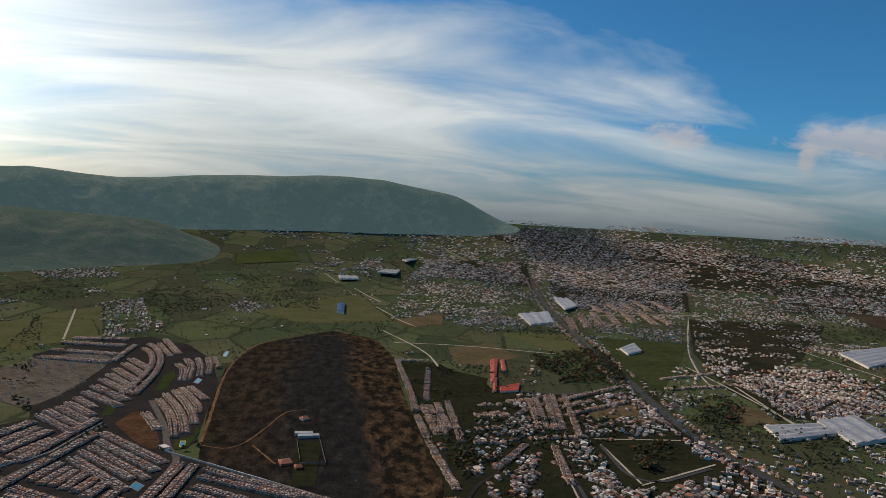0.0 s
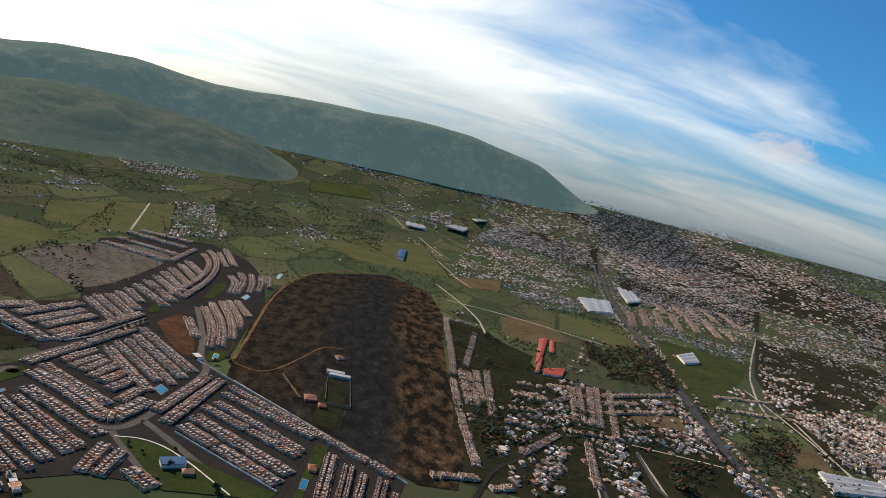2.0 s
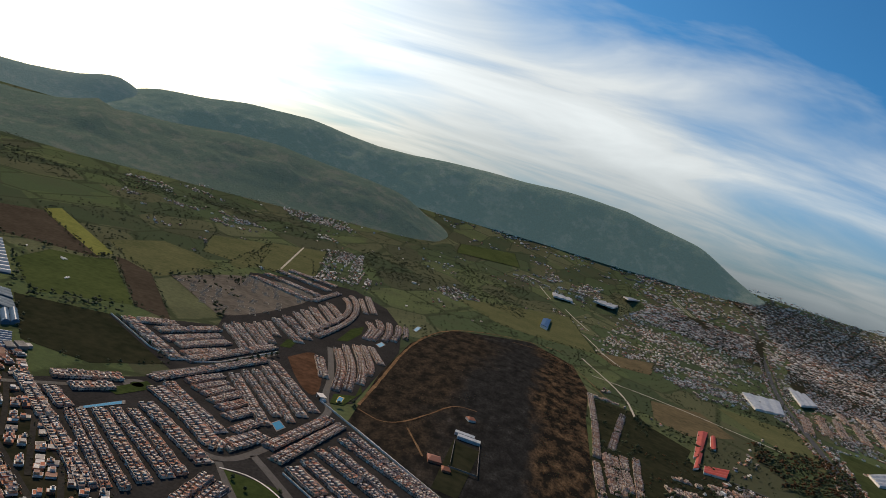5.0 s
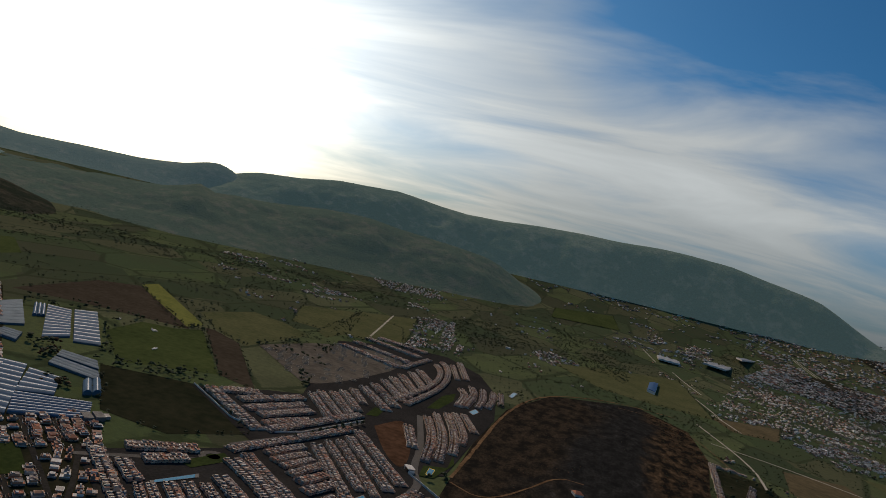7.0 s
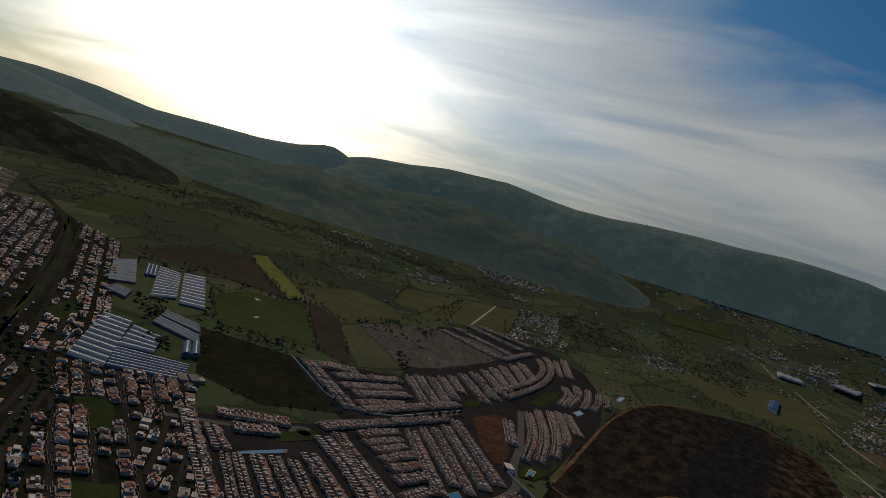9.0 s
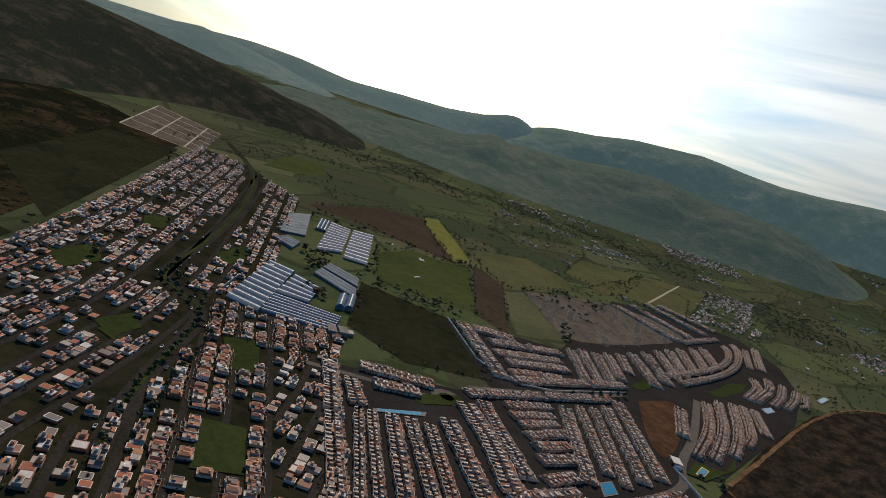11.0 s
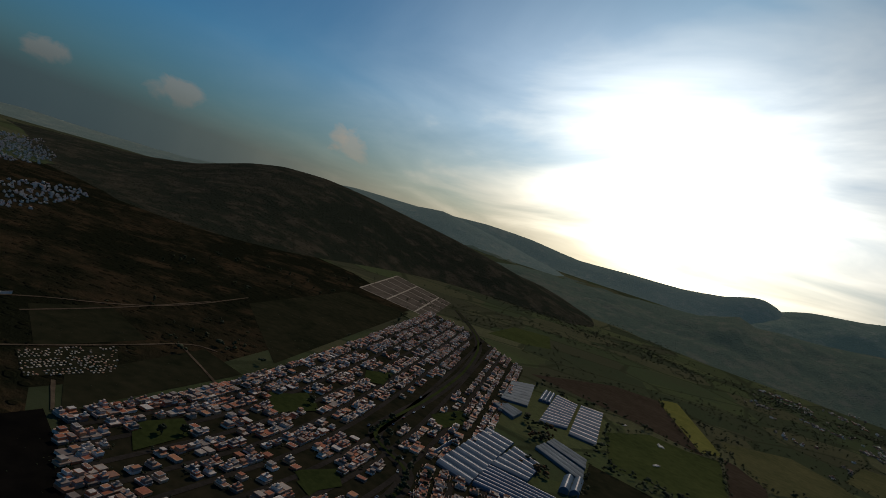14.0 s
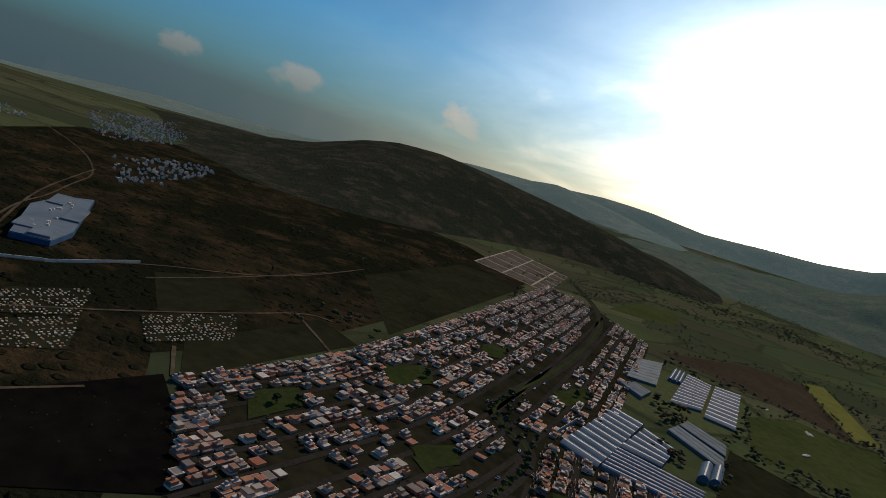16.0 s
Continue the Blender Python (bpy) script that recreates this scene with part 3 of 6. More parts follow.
TOWN_ROWS = [
    ('S', (180, 1509), (178, 1275), (170, 1107)),
    ('S', (168, 1080), (169, 907), (177, 780)),
    ('S', (187, 1512), (243, 1520)),
    ('S', (241, 1439), (197, 1176)),
    ('D', (193, 1141), (193, 984)),
    ('S', (214, 1165), (210, 1013)),
    ('S', (235, 1171), (218, 955)),
    ('S', (288, 1153), (334, 1157)),
    ('D', (269, 1086), (327, 1100)),
    ('S', (252, 1013), (314, 1030)),
    ('S', (236, 951), (291, 949)),
    ('S', (243, 844), (313, 943)),
    ('D', (405, 1208), (366, 1018)),
    ('D', (445, 1229), (392, 1016)),
    ('S', (476, 1228), (415, 990)),
    ('S', (348, 1177), (393, 1189)),
    ('S', (327, 969), (424, 983)),
    ('S', (354, 934), (328, 790)),
    ('S', (120, 730), (175, 749)),
    ('S', (187, 731), (215, 743)),
    ('S', (346, 1100), (376, 1133)),
    ('S', (453, 1191), (656, 1323)),
    ('S', (431, 1096), (588, 1191)),
    ('S', (438, 1143), (524, 1197)),
    ('S', (665, 1505), (629, 1340)),
    ('S', (759, 1382), (922, 1446)),
    ('S', (722, 1290), (873, 1325)),
    ('S', (809, 1723), (867, 1743)),
]
TOWN_GRID = [
    ('D', (972, 2423), (875, 2092)),
    ('D', (1045, 2473), (941, 2136)),
    ('D', (1117, 2501), (1021, 2188)),
    ('D', (1188, 2516), (1107, 2236)),
    ('D', (1263, 2528), (1183, 2232)),
    ('D', (890, 2321), (797, 2013)),
    ('D', (1279, 2411), (1246, 2223)),
    ('D', (1206, 2703), (1183, 2535)),
    ('D', (1283, 2741), (1254, 2557)),
    ('D', (1364, 2776), (1326, 2565)),
    ('D', (1438, 2780), (1414, 2554)),
    ('D', (1118, 2661), (1084, 2472)),
]
DISTRICTS = [
    ('dense', (873, 1333), (1161, 1545), (1320, 1511), (1294, 1305), (1167, 1158), (990, 1105), (829, 1078), (859, 1177)),
    ('dense', (1172, 3373), (1597, 3536), (1794, 3108), (1494, 2547), (1206, 2703), (1015, 2521), (1052, 3005)),
    ('dense', (1230, 4073), (1780, 4043), (2042, 3516), (1814, 3144), (1597, 3536), (1189, 3371)),
    ('loose', (1395, 2381), (1900, 2278), (1299, 1629), (897, 1369), (1024, 1702)),
    ('dense', (2141, 2870), (2748, 2531), (2483, 2241), (2274, 2467), (1928, 2529)),
    ('loose', (1907, 3844), (2388, 3344), (2856, 2694), (2748, 2531), (2141, 2870), (1814, 3096)),
    ('loose', (989, 4720), (1521, 4566), (2413, 3938), (2935, 2972), (2856, 2694), (2388, 3344), (1236, 4114)),
    ('loose', (546, 4801), (980, 4722), (1191, 4593), (706, 4696)),
    ('loose', (702, 3808), (1153, 3739), (995, 3108), (627, 3310)),
    ('loose', (540, 1267), (675, 1161), (597, 968), (529, 960), (602, 1296)),
]
DISTRICTS_FAR = [
    ('loose', (-1405, 4550), (-793, 4776), (-364, 4822), (-125, 4696), (-962, 4525)),
    ('loose', (-388, 4432), (255, 4584), (294, 4271), (-252, 4226)),
    ('loose', (-83, 3947), (41, 3933), (120, 3636), (54, 3511)),
    ('loose', (-352, 2396), (-240, 2558), (-6, 2423), (-8, 2136), (-228, 2149)),
    ('loose', (205, 3752), (701, 3807), (627, 3310), (357, 3267)),
    ('loose', (-683, 2236), (-578, 2455), (-399, 1861), (-499, 1685)),
    ('loose', (-1171, 2996), (-901, 3207), (-812, 2938), (-1033, 2802)),
    ('loose', (-1904, -248), (-2026, -204), (-2085, 113), (-1871, 248), (-1718, 183), (-1585, 82)),
    ('loose', (-1627, -168), (-1764, -81), (-1651, 9), (-1576, -54)),
    ('village', (-2176, -4), (-2500, 102), (-2791, 302), (-1910, 244), (-1690, 150), (-1691, 110)),
    ('village', (-1407, 185), (-1607, 273), (-1659, 374), (-1426, 329), (-1264, 296), (-1171, 235)),
]
PLANTED = [
    ((-636, 249), (-671, 299), (-608, 303), (-578, 248)),
    ((-636, 339), (-686, 410), (-622, 410), (-584, 350)),
    ((-574, 261), (-604, 305), (-546, 309), (-527, 264)),
]
PEGGED_OUT = [
    ((-1368, 878), (-1748, 1124), (-1507, 1171), (-1222, 974)),
]
SUBDIVISION = [
    ((-535, 374), (-615, 472), (-796, 625), (-1296, 1011), (-1178, 1061), (-967, 1033), (-783, 889), (-637, 768), (-527, 653), (-491, 735), (-449, 727), (-413, 694), (-208, 554), (-291, 411), (-361, 378), (-447, 381), (-516, 376)),
]
PARKS = [
    ((-535, 418), (-554, 453), (-529, 458), (-493, 418)),
    ((-630, 530), (-658, 574), (-629, 576), (-593, 530)),
    ((-479, 519), (-502, 548), (-491, 552), (-461, 523)),
    ((-354, 536), (-335, 559), (-292, 532), (-307, 506)),
    ((-463, 611), (-452, 640), (-399, 606), (-412, 589)),
    ((-495, 521), (-506, 557), (-480, 552), (-466, 523)),
    ((-640, 534), (-652, 575), (-616, 574), (-594, 528)),
    ((-661, 709), (-695, 766), (-653, 749), (-625, 703)),
    ((-772, 676), (-783, 715), (-729, 681), (-731, 658)),
]
WOODS = [
    ('0R wood', (737, 1197), (824, 1233), (789, 1114), (716, 1019), (661, 1053)),
    ('0R wood', (520, 1604), (748, 1725), (726, 1568), (668, 1359), (481, 1331)),
    ('0R wood', (729, 2119), (734, 1906), (729, 1782), (536, 1948)),
    ('0L wood', (-649, 2592), (-448, 2824), (-256, 2433), (-453, 1969)),
    ('0L wood', (-379, 3196), (-18, 3094), (4, 2177), (-242, 2438)),
    ('0R wood', (1877, 2284), (2120, 2218), (1943, 1967), (1613, 1934)),
    ('0R wood', (186, 913), (228, 914), (207, 809), (187, 826)),
    ('0R wood', (243, 836), (265, 840), (236, 748), (226, 752)),
    ('gh wood', (-708, 858), (-694, 884), (-659, 874), (-630, 819)),
    ('gh wood', (-583, 810), (-575, 755), (-539, 771)),
    ('0R wood', (471, 925), (552, 958), (526, 864), (440, 828)),
    ('0L wood', (311, 3704), (504, 4115), (553, 3678), (356, 3143)),
]

TOWN_LANES = [
    ((354, 944), (322, 749)),
    ((433, 947), (425, 795)),
    ((423, 789), (572, 862)),
    ((898, 1521), (879, 1273), (843, 1017)),
    ((1506, 2259), (1404, 1884)),
    ((1868, 3175), (1936, 2833)),
    ((737, 4082), (844, 3625)),
    ((235, 2176), (288, 2005)),
    ((2065, 2710), (2290, 2493)),
    ((1756, 1845), (1679, 1525)),
    ((1233, 1201), (1232, 1138)),
    ((434, 973), (576, 967)),
    ((197, 1734), (369, 1724), (604, 1640)),
    ((1776, 3803), (2069, 3639)),
    ((2450, 3141), (2677, 2663)),
]

# ---------------------------------------------------------------- more materials
WALL_TONES = [(0.66, 0.53, 0.41), (0.56, 0.38, 0.27), (0.46, 0.26, 0.17), (0.70, 0.61, 0.50), (0.57, 0.40, 0.26), (0.38, 0.27, 0.21)]
HOUSE_TONES = [(0.60, 0.54, 0.47), (0.46, 0.33, 0.23), (0.46, 0.15, 0.07), (0.74, 0.70, 0.64), (0.20, 0.15, 0.13), (0.50, 0.26, 0.14), (0.30, 0.27, 0.25), (0.30, 0.11, 0.06), (0.16, 0.13, 0.12)]
ROOF_TONES = [(0.20, 0.09, 0.07), (0.24, 0.14, 0.11), (0.14, 0.06, 0.045), (0.36, 0.31, 0.28), (0.08, 0.06, 0.06), (0.30, 0.10, 0.055), (0.11, 0.075, 0.075), (0.17, 0.13, 0.13)]


def burnt_material():
    """Charred scrub: black soil, ash, tan grass left standing in patches, and rusty stalks."""
    m = material("burnt_scrub", (0.02, 0.02, 0.018), 0.95, 0, 0.0)
    tr = m.node_tree
    b = tr.nodes["Principled BSDF"]
    p = position(tr)
    slope = node(tr, "ShaderNodeMapping")
    slope.inputs["Scale"].default_value = (1.0, 0.5, 0.0)
    tr.links.new(p, slope.inputs["Vector"])
    q = slope.outputs[0]
    fine, mid, wide = noise_tex(tr, q, 0.30, 6, 0.7), noise_tex(tr, q, 0.06, 6, 0.62), noise_tex(tr, q, 0.009, 5, 0.6, 0.5)
    tufts = noise_tex(tr, q, 0.055, 7, 0.60)
    # the fire ran along the middle of the hill: nothing is left there but soot and grey ash
    sep = node(tr, "ShaderNodeSeparateXYZ")
    tr.links.new(p, sep.inputs[0])
    drift = math_node(tr, "MULTIPLY", math_node(tr, "SUBTRACT", wide, 0.5), 2.2)
    east = ramp(tr, math_node(tr, "ADD", math_node(tr, "DIVIDE", math_node(tr, "SUBTRACT", sep.outputs[0], 60.0), 60.0), drift), [(0.0, 0.0), (0.5, 1.0)])
    west = ramp(tr, math_node(tr, "ADD", math_node(tr, "DIVIDE", math_node(tr, "SUBTRACT", -10.0, sep.outputs[0]), 110.0), drift), [(0.0, 0.0), (0.6, 0.75)])
    soot = mix_colour(tr, ramp(tr, mid, [(0.36, 0.0), (0.66, 1.0)]), (0.014, 0.014, 0.014), (0.040, 0.039, 0.037))
    col = mix_colour(tr, ramp(tr, mid, [(0.62, 0.0), (0.72, 0.6)]), soot, (0.085, 0.082, 0.078))
    stubble = mix_colour(tr, ramp(tr, mid, [(0.40, 0.0), (0.62, 1.0)]), (0.016, 0.014, 0.011), (0.070, 0.048, 0.029))
    col = mix_colour(tr, west, col, stubble)
    brush = mix_colour(tr, ramp(tr, tufts, [(0.44, 0.0), (0.66, 1.0)]), (0.017, 0.015, 0.012), (0.150, 0.096, 0.054))
    col = mix_colour(tr, east, col, brush)
    col = mix_colour(tr, math_node(tr, "MULTIPLY", ramp(tr, fine, [(0.40, 0.7), (0.58, 0.0)]), 0.9), col, (0.012, 0.012, 0.010))
    tr.links.new(col, b.inputs["Base Color"])
    bp = node(tr, "ShaderNodeBump")
    bp.inputs["Strength"].default_value, bp.inputs["Distance"].default_value = 0.6, 0.6
    tr.links.new(math_node(tr, "ADD", fine, mid), bp.inputs["Height"])
    tr.links.new(bp.outputs[0], b.inputs["Normal"])
    return m


MAT.update({
    "rowwall": painted("row_house_paint", WALL_TONES, 0.8, 0.35),
    "rowroof": painted("row_house_roofing", ROOF_TONES, 0.85, 0.45),
    "wall": painted("house_paint", HOUSE_TONES, 0.75, 0.25),
    "flatroof": painted("flat_roof_coating", [(0.34, 0.32, 0.30), (0.20, 0.18, 0.17), (0.36, 0.15, 0.08), (0.58, 0.57, 0.55), (0.22, 0.13, 0.10), (0.32, 0.29, 0.27), (0.18, 0.16, 0.15)], 0.85, 0.4),
    "tile": painted("clay_tiles", [(0.34, 0.12, 0.06), (0.42, 0.17, 0.08), (0.28, 0.11, 0.07), (0.38, 0.20, 0.12)], 0.8, 0.3),
    "pane": material("window_glass", (0.03, 0.04, 0.05), 0.15, 0, 0.6),
    "tank": material("water_tank_plastic", (0.05, 0.045, 0.04), 0.5),
    "whitewall": speckled("white_render", (0.54, 0.50, 0.45), (0.76, 0.72, 0.66), 0.4, 0.8, 0.05),
    "asphalt": speckled("asphalt", (0.035, 0.036, 0.038), (0.065, 0.064, 0.062), 0.6, 0.9, 0.03, 0.0, 0.25),
    "street": speckled("worn_street", (0.022, 0.021, 0.020), (0.044, 0.041, 0.038), 0.35, 0.95, 0.02, 0.0, 0.1),
    "lotstreet": speckled("dusty_asphalt", (0.025, 0.024, 0.021), (0.050, 0.046, 0.040), 0.35, 0.95, 0.02, 0.0, 0.1),
    "palelane": speckled("pale_gravel", (0.30, 0.27, 0.21), (0.50, 0.46, 0.38), 0.3, 0.95, 0.03),
    "redsoil": speckled("red_soil", (0.048, 0.027, 0.017), (0.120, 0.066, 0.039), 0.12, 0.95, 0.02, 0.3),
    "greysoil": speckled("levelled_plots", (0.075, 0.066, 0.054), (0.160, 0.138, 0.110), 0.09, 0.95, 0.02, 0.3),
    "lawn": speckled("mown_grass", (0.026, 0.038, 0.013), (0.050, 0.066, 0.022), 0.2, 0.95, 0.02),
    "yellow": speckled("flowering_crop", (0.118, 0.128, 0.035), (0.193, 0.196, 0.057), 0.12, 0.95, 0.02),
    "green": speckled("green_crop", (0.040, 0.056, 0.020), (0.076, 0.092, 0.032), 0.1, 0.95, 0.012),
    "olive": speckled("pasture", (0.068, 0.077, 0.034), (0.120, 0.118, 0.056), 0.1, 0.95, 0.012),
    "brown": speckled("ploughed_soil", (0.042, 0.034, 0.024), (0.074, 0.059, 0.042), 0.1, 0.95, 0.012),
    "dark": speckled("rough_scrub", (0.014, 0.018, 0.010), (0.036, 0.035, 0.020), 0.08, 0.95, 0.015),
    "dry": speckled("dry_grass", (0.075, 0.063, 0.036), (0.150, 0.117, 0.066), 0.08, 0.95, 0.012),
    "terraceroof": painted("roof_terrace_paint", [(0.40, 0.13, 0.065), (0.26, 0.23, 0.21), (0.46, 0.20, 0.10), (0.20, 0.17, 0.155), (0.42, 0.38, 0.34), (0.34, 0.11, 0.06), (0.30, 0.16, 0.11), (0.64, 0.61, 0.57)], 0.85, 0.35),
    "whitepaint": painted("parapet_paint", [(0.76, 0.71, 0.64), (0.44, 0.30, 0.22), (0.36, 0.33, 0.30), (0.40, 0.17, 0.09), (0.66, 0.58, 0.50), (0.20, 0.16, 0.14)], 0.75, 0.2),
    "greywall": speckled("bare_block_wall", (0.12, 0.11, 0.10), (0.24, 0.22, 0.20), 0.5, 0.9, 0.08),
    "dust": speckled("dusty_town_ground", (0.016, 0.019, 0.012), (0.046, 0.041, 0.027), 0.06, 0.95, 0.012, 0.0, 0.0),
    "avenue": speckled("pale_asphalt", (0.058, 0.053, 0.048), (0.098, 0.089, 0.080), 0.4, 0.9, 0.03, 0.0, 0.2),
    "townwall": painted("town_paint", [(0.80, 0.72, 0.62), (0.30, 0.24, 0.19), (0.42, 0.18, 0.10), (0.74, 0.64, 0.52), (0.20, 0.17, 0.14), (0.82, 0.77, 0.70), (0.40, 0.30, 0.21), (0.16, 0.12, 0.10)], 0.8, 0.3),
    "rowtrim": painted("stair_head_paint", [(0.72, 0.61, 0.49), (0.62, 0.47, 0.35), (0.44, 0.26, 0.17), (0.66, 0.55, 0.44)], 0.8, 0.3),
    "westland": hillside("dry_furrowed_land", (0.012, 0.014, 0.008), (0.027, 0.024, 0.014), (0.058, 0.041, 0.023), 0.50),
    # dark soil, taken down to black to carry the lens's corner darkening
    "shadedsoil": speckled("soil_with_painted_shade", (0.005, 0.005, 0.005), (0.013, 0.012, 0.010), 0.08, 0.95, 0.015, 0.3, 0.0),
    "burnt": burnt_material(),
    "hilltrack": speckled("brown_track", (0.085, 0.052, 0.028), (0.230, 0.142, 0.076), 0.12, 0.95, 0.03),
    "rustleaf": speckled("scorched_foliage", (0.030, 0.018, 0.010), (0.150, 0.080, 0.036), 0.30, 0.9, 0.02, 0.0, 0.05),
    "lotsoil": speckled("dry_lots", (0.012, 0.016, 0.009), (0.038, 0.034, 0.021), 0.10, 0.95, 0.015, 0.3),
    "leaf": speckled("tree_foliage", (0.018, 0.026, 0.012), (0.071, 0.082, 0.036), 0.30, 0.85, 0.012, 0.0, 0.15),
    "bark": speckled("bark", (0.05, 0.035, 0.024), (0.12, 0.09, 0.06), 3.0, 0.95, 0.2),
    "metalroof": speckled("sheet_metal_roof", (0.24, 0.25, 0.26), (0.46, 0.46, 0.45), 0.12, 0.45, 0.03, 0.0, 0.5),
    "redroof": speckled("red_sheet_roof", (0.34, 0.05, 0.03), (0.46, 0.09, 0.05), 0.3, 0.6, 0.05),
    "bluepaint": speckled("blue_cladding", (0.02, 0.06, 0.15), (0.035, 0.10, 0.22), 0.1, 0.5, 0.03),
    "pool": material("pool_water", (0.02, 0.17, 0.28), 0.08, 0, 0.5),
    "yellowpaint": speckled("yellow_playground_floor", (0.55, 0.40, 0.04), (0.70, 0.52, 0.08), 0.3, 0.8, 0.05),
    "carpaint": painted("car_paint", [(0.7, 0.7, 0.7), (0.05, 0.05, 0.06), (0.35, 0.03, 0.03), (0.4, 0.42, 0.45), (0.08, 0.12, 0.25)], 0.3, 0.1, 0.5),
    "ridgefilm": speckled("pale_ridge_film", (0.40, 0.44, 0.47), (0.60, 0.63, 0.65), 0.05, 0.6, 0.02),
    "townroof": painted("town_roof_coating", [(0.78, 0.71, 0.62), (0.24, 0.20, 0.17), (0.64, 0.55, 0.46), (0.36, 0.14, 0.08), (0.16, 0.13, 0.11), (0.80, 0.76, 0.70), (0.36, 0.30, 0.25)], 0.85, 0.3),
    "meadow": speckled("rough_meadow", (0.030, 0.042, 0.017), (0.064, 0.074, 0.031), 0.06, 0.95, 0.012),
    "farmtrack": speckled("pale_farm_track", (0.060, 0.048, 0.034), (0.150, 0.120, 0.084), 0.15, 0.95, 0.03),
    "membrane": speckled("roof_membrane", (0.10, 0.14, 0.18), (0.19, 0.23, 0.27), 0.06, 0.6, 0.02),
})

# ---------------------------------------------------------------- building blocks


def box_into(verts, faces, cx, cy, z0, sx, sy, h, ang=0.0, top=True, matidx=None, mats=None):
    c, s = math.cos(ang), math.sin(ang)
    b = len(verts)
    for z in (z0, z0 + h):
        for ux, uy in ((-1, -1), (1, -1), (1, 1), (-1, 1)):
            x, y = ux * sx / 2, uy * sy / 2
            verts.append((cx + x * c - y * s, cy + x * s + y * c, z))
    quads = [(b, b + 1, b + 5, b + 4), (b + 1, b + 2, b + 6, b + 5), (b + 2, b + 3, b + 7, b + 6), (b + 3, b, b + 4, b + 7)]
    if top:
        quads.append((b + 4, b + 5, b + 6, b + 7))
    faces.extend(quads)
    if mats is not None:
        mats.extend([matidx] * len(quads))


def mesh_data(name, verts, faces, materials, mats=None, smooth=False):
    me = bpy.data.meshes.new(name)
    me.from_pydata(verts, [], faces)
    for m in materials:
        me.materials.append(m)
    if mats is not None:
        me.polygons.foreach_set("material_index", mats)
    if smooth:
        me.polygons.foreach_set("use_smooth", [True] * len(me.polygons))
    me.update()
    return me


def part(name, me, parent, m=None, label=""):
    ob = new(name, me)
    ob.parent = parent
    if m is not None:
        ob.matrix_basis = m
    return tagged(ob, label)


def inside(poly, x, y):
    hit = False
    for (x0, y0), (x1, y1) in zip(poly, poly[1:] + poly[:1]):
        if (y0 > y) != (y1 > y) and x < (x1 - x0) * (y - y0) / (y1 - y0) + x0:
            hit = not hit
    return hit


def along(points, step):
    """Points and headings at even steps on a line of corners, and its length."""
    out, left = [], step / 2
    for (x0, y0), (x1, y1) in zip(points, points[1:]):
        d = math.hypot(x1 - x0, y1 - y0)
        t = left
        while t < d:
            out.append((x0 + (x1 - x0) * t / d, y0 + (y1 - y0) * t / d, math.atan2(y1 - y0, x1 - x0)))
            t += step
        left = t - d
    return out


def smooth_line(points, step=12.0):
    """A line rounded through its corners."""
    if len(points) < 3:
        pts = points
    else:
        pts = list(points)
        for _ in range(2):
            nxt = [pts[0]]
            for (x0, y0), (x1, y1) in zip(pts, pts[1:]):
                nxt += [(0.75 * x0 + 0.25 * x1, 0.75 * y0 + 0.25 * y1), (0.25 * x0 + 0.75 * x1, 0.25 * y0 + 0.75 * y1)]
            nxt.append(pts[-1])
            pts = nxt
    out = [pts[0]]
    for (x0, y0), (x1, y1) in zip(pts, pts[1:]):
        n = max(1, int(math.hypot(x1 - x0, y1 - y0) / step))
        out += [(x0 + (x1 - x0) * i / n, y0 + (y1 - y0) * i / n) for i in range(1, n + 1)]
    return out


def strip(name, points, width, lift, mat, label, category="road", kerb=0.0, ragged=0.0):
    """A road or track laid over the land."""
    pts = smooth_line(points)
    verts, faces = [], []
    for i, (x, y) in enumerate(pts):
        x0, y0 = pts[max(0, i - 1)]
        x1, y1 = pts[min(len(pts) - 1, i + 1)]
        d = math.hypot(x1 - x0, y1 - y0) or 1
        nx, ny = -(y1 - y0) / d, (x1 - x0) / d
        for side in (-1, 1):
            w = width / 2 * (1 + ragged * noise.noise(Vector((x * 0.05, y * 0.05, side))))
            px, py = x + side * nx * w, y + side * ny * w
            verts.append((px, py, land(px, py) + lift))
    for i in range(len(pts) - 1):
        faces.append((2 * i, 2 * i + 1, 2 * i + 3, 2 * i + 2))
    return tagged(mesh_object(name, verts, faces, mat), label, category, kind="structure")


def sheet(name, poly, lift, mat, label, category="ground", fine=0.0):
    """A patch of ground with its own cover, following the land."""
    bm = bmesh.new()
    vs = [bm.verts.new((x, y, 0)) for x, y in poly]
    bm.faces.new(vs)
    bmesh.ops.triangulate(bm, faces=bm.faces[:])
    if fine:
        for _ in range(6):
            long = [e for e in bm.edges if e.calc_length() > fine]
            if not long:
                break
            bmesh.ops.subdivide_edges(bm, edges=long, cuts=1)
            bmesh.ops.triangulate(bm, faces=bm.faces[:])
    bmesh.ops.recalc_face_normals(bm, faces=bm.faces[:])
    for v in bm.verts:
        v.co.z = land(v.co.x, v.co.y) + lift + (1.2 if math.hypot(v.co.x - CENTRE.x, v.co.y - CENTRE.y) > 2200 else 0.0)
    for f in bm.faces:
        if f.normal.z < 0:
            f.normal_flip()
    me = bpy.data.meshes.new(name)
    bm.to_mesh(me)
    bm.free()
    me.materials.append(mat)
    return tagged(new(name, me), label, category, kind="structure")


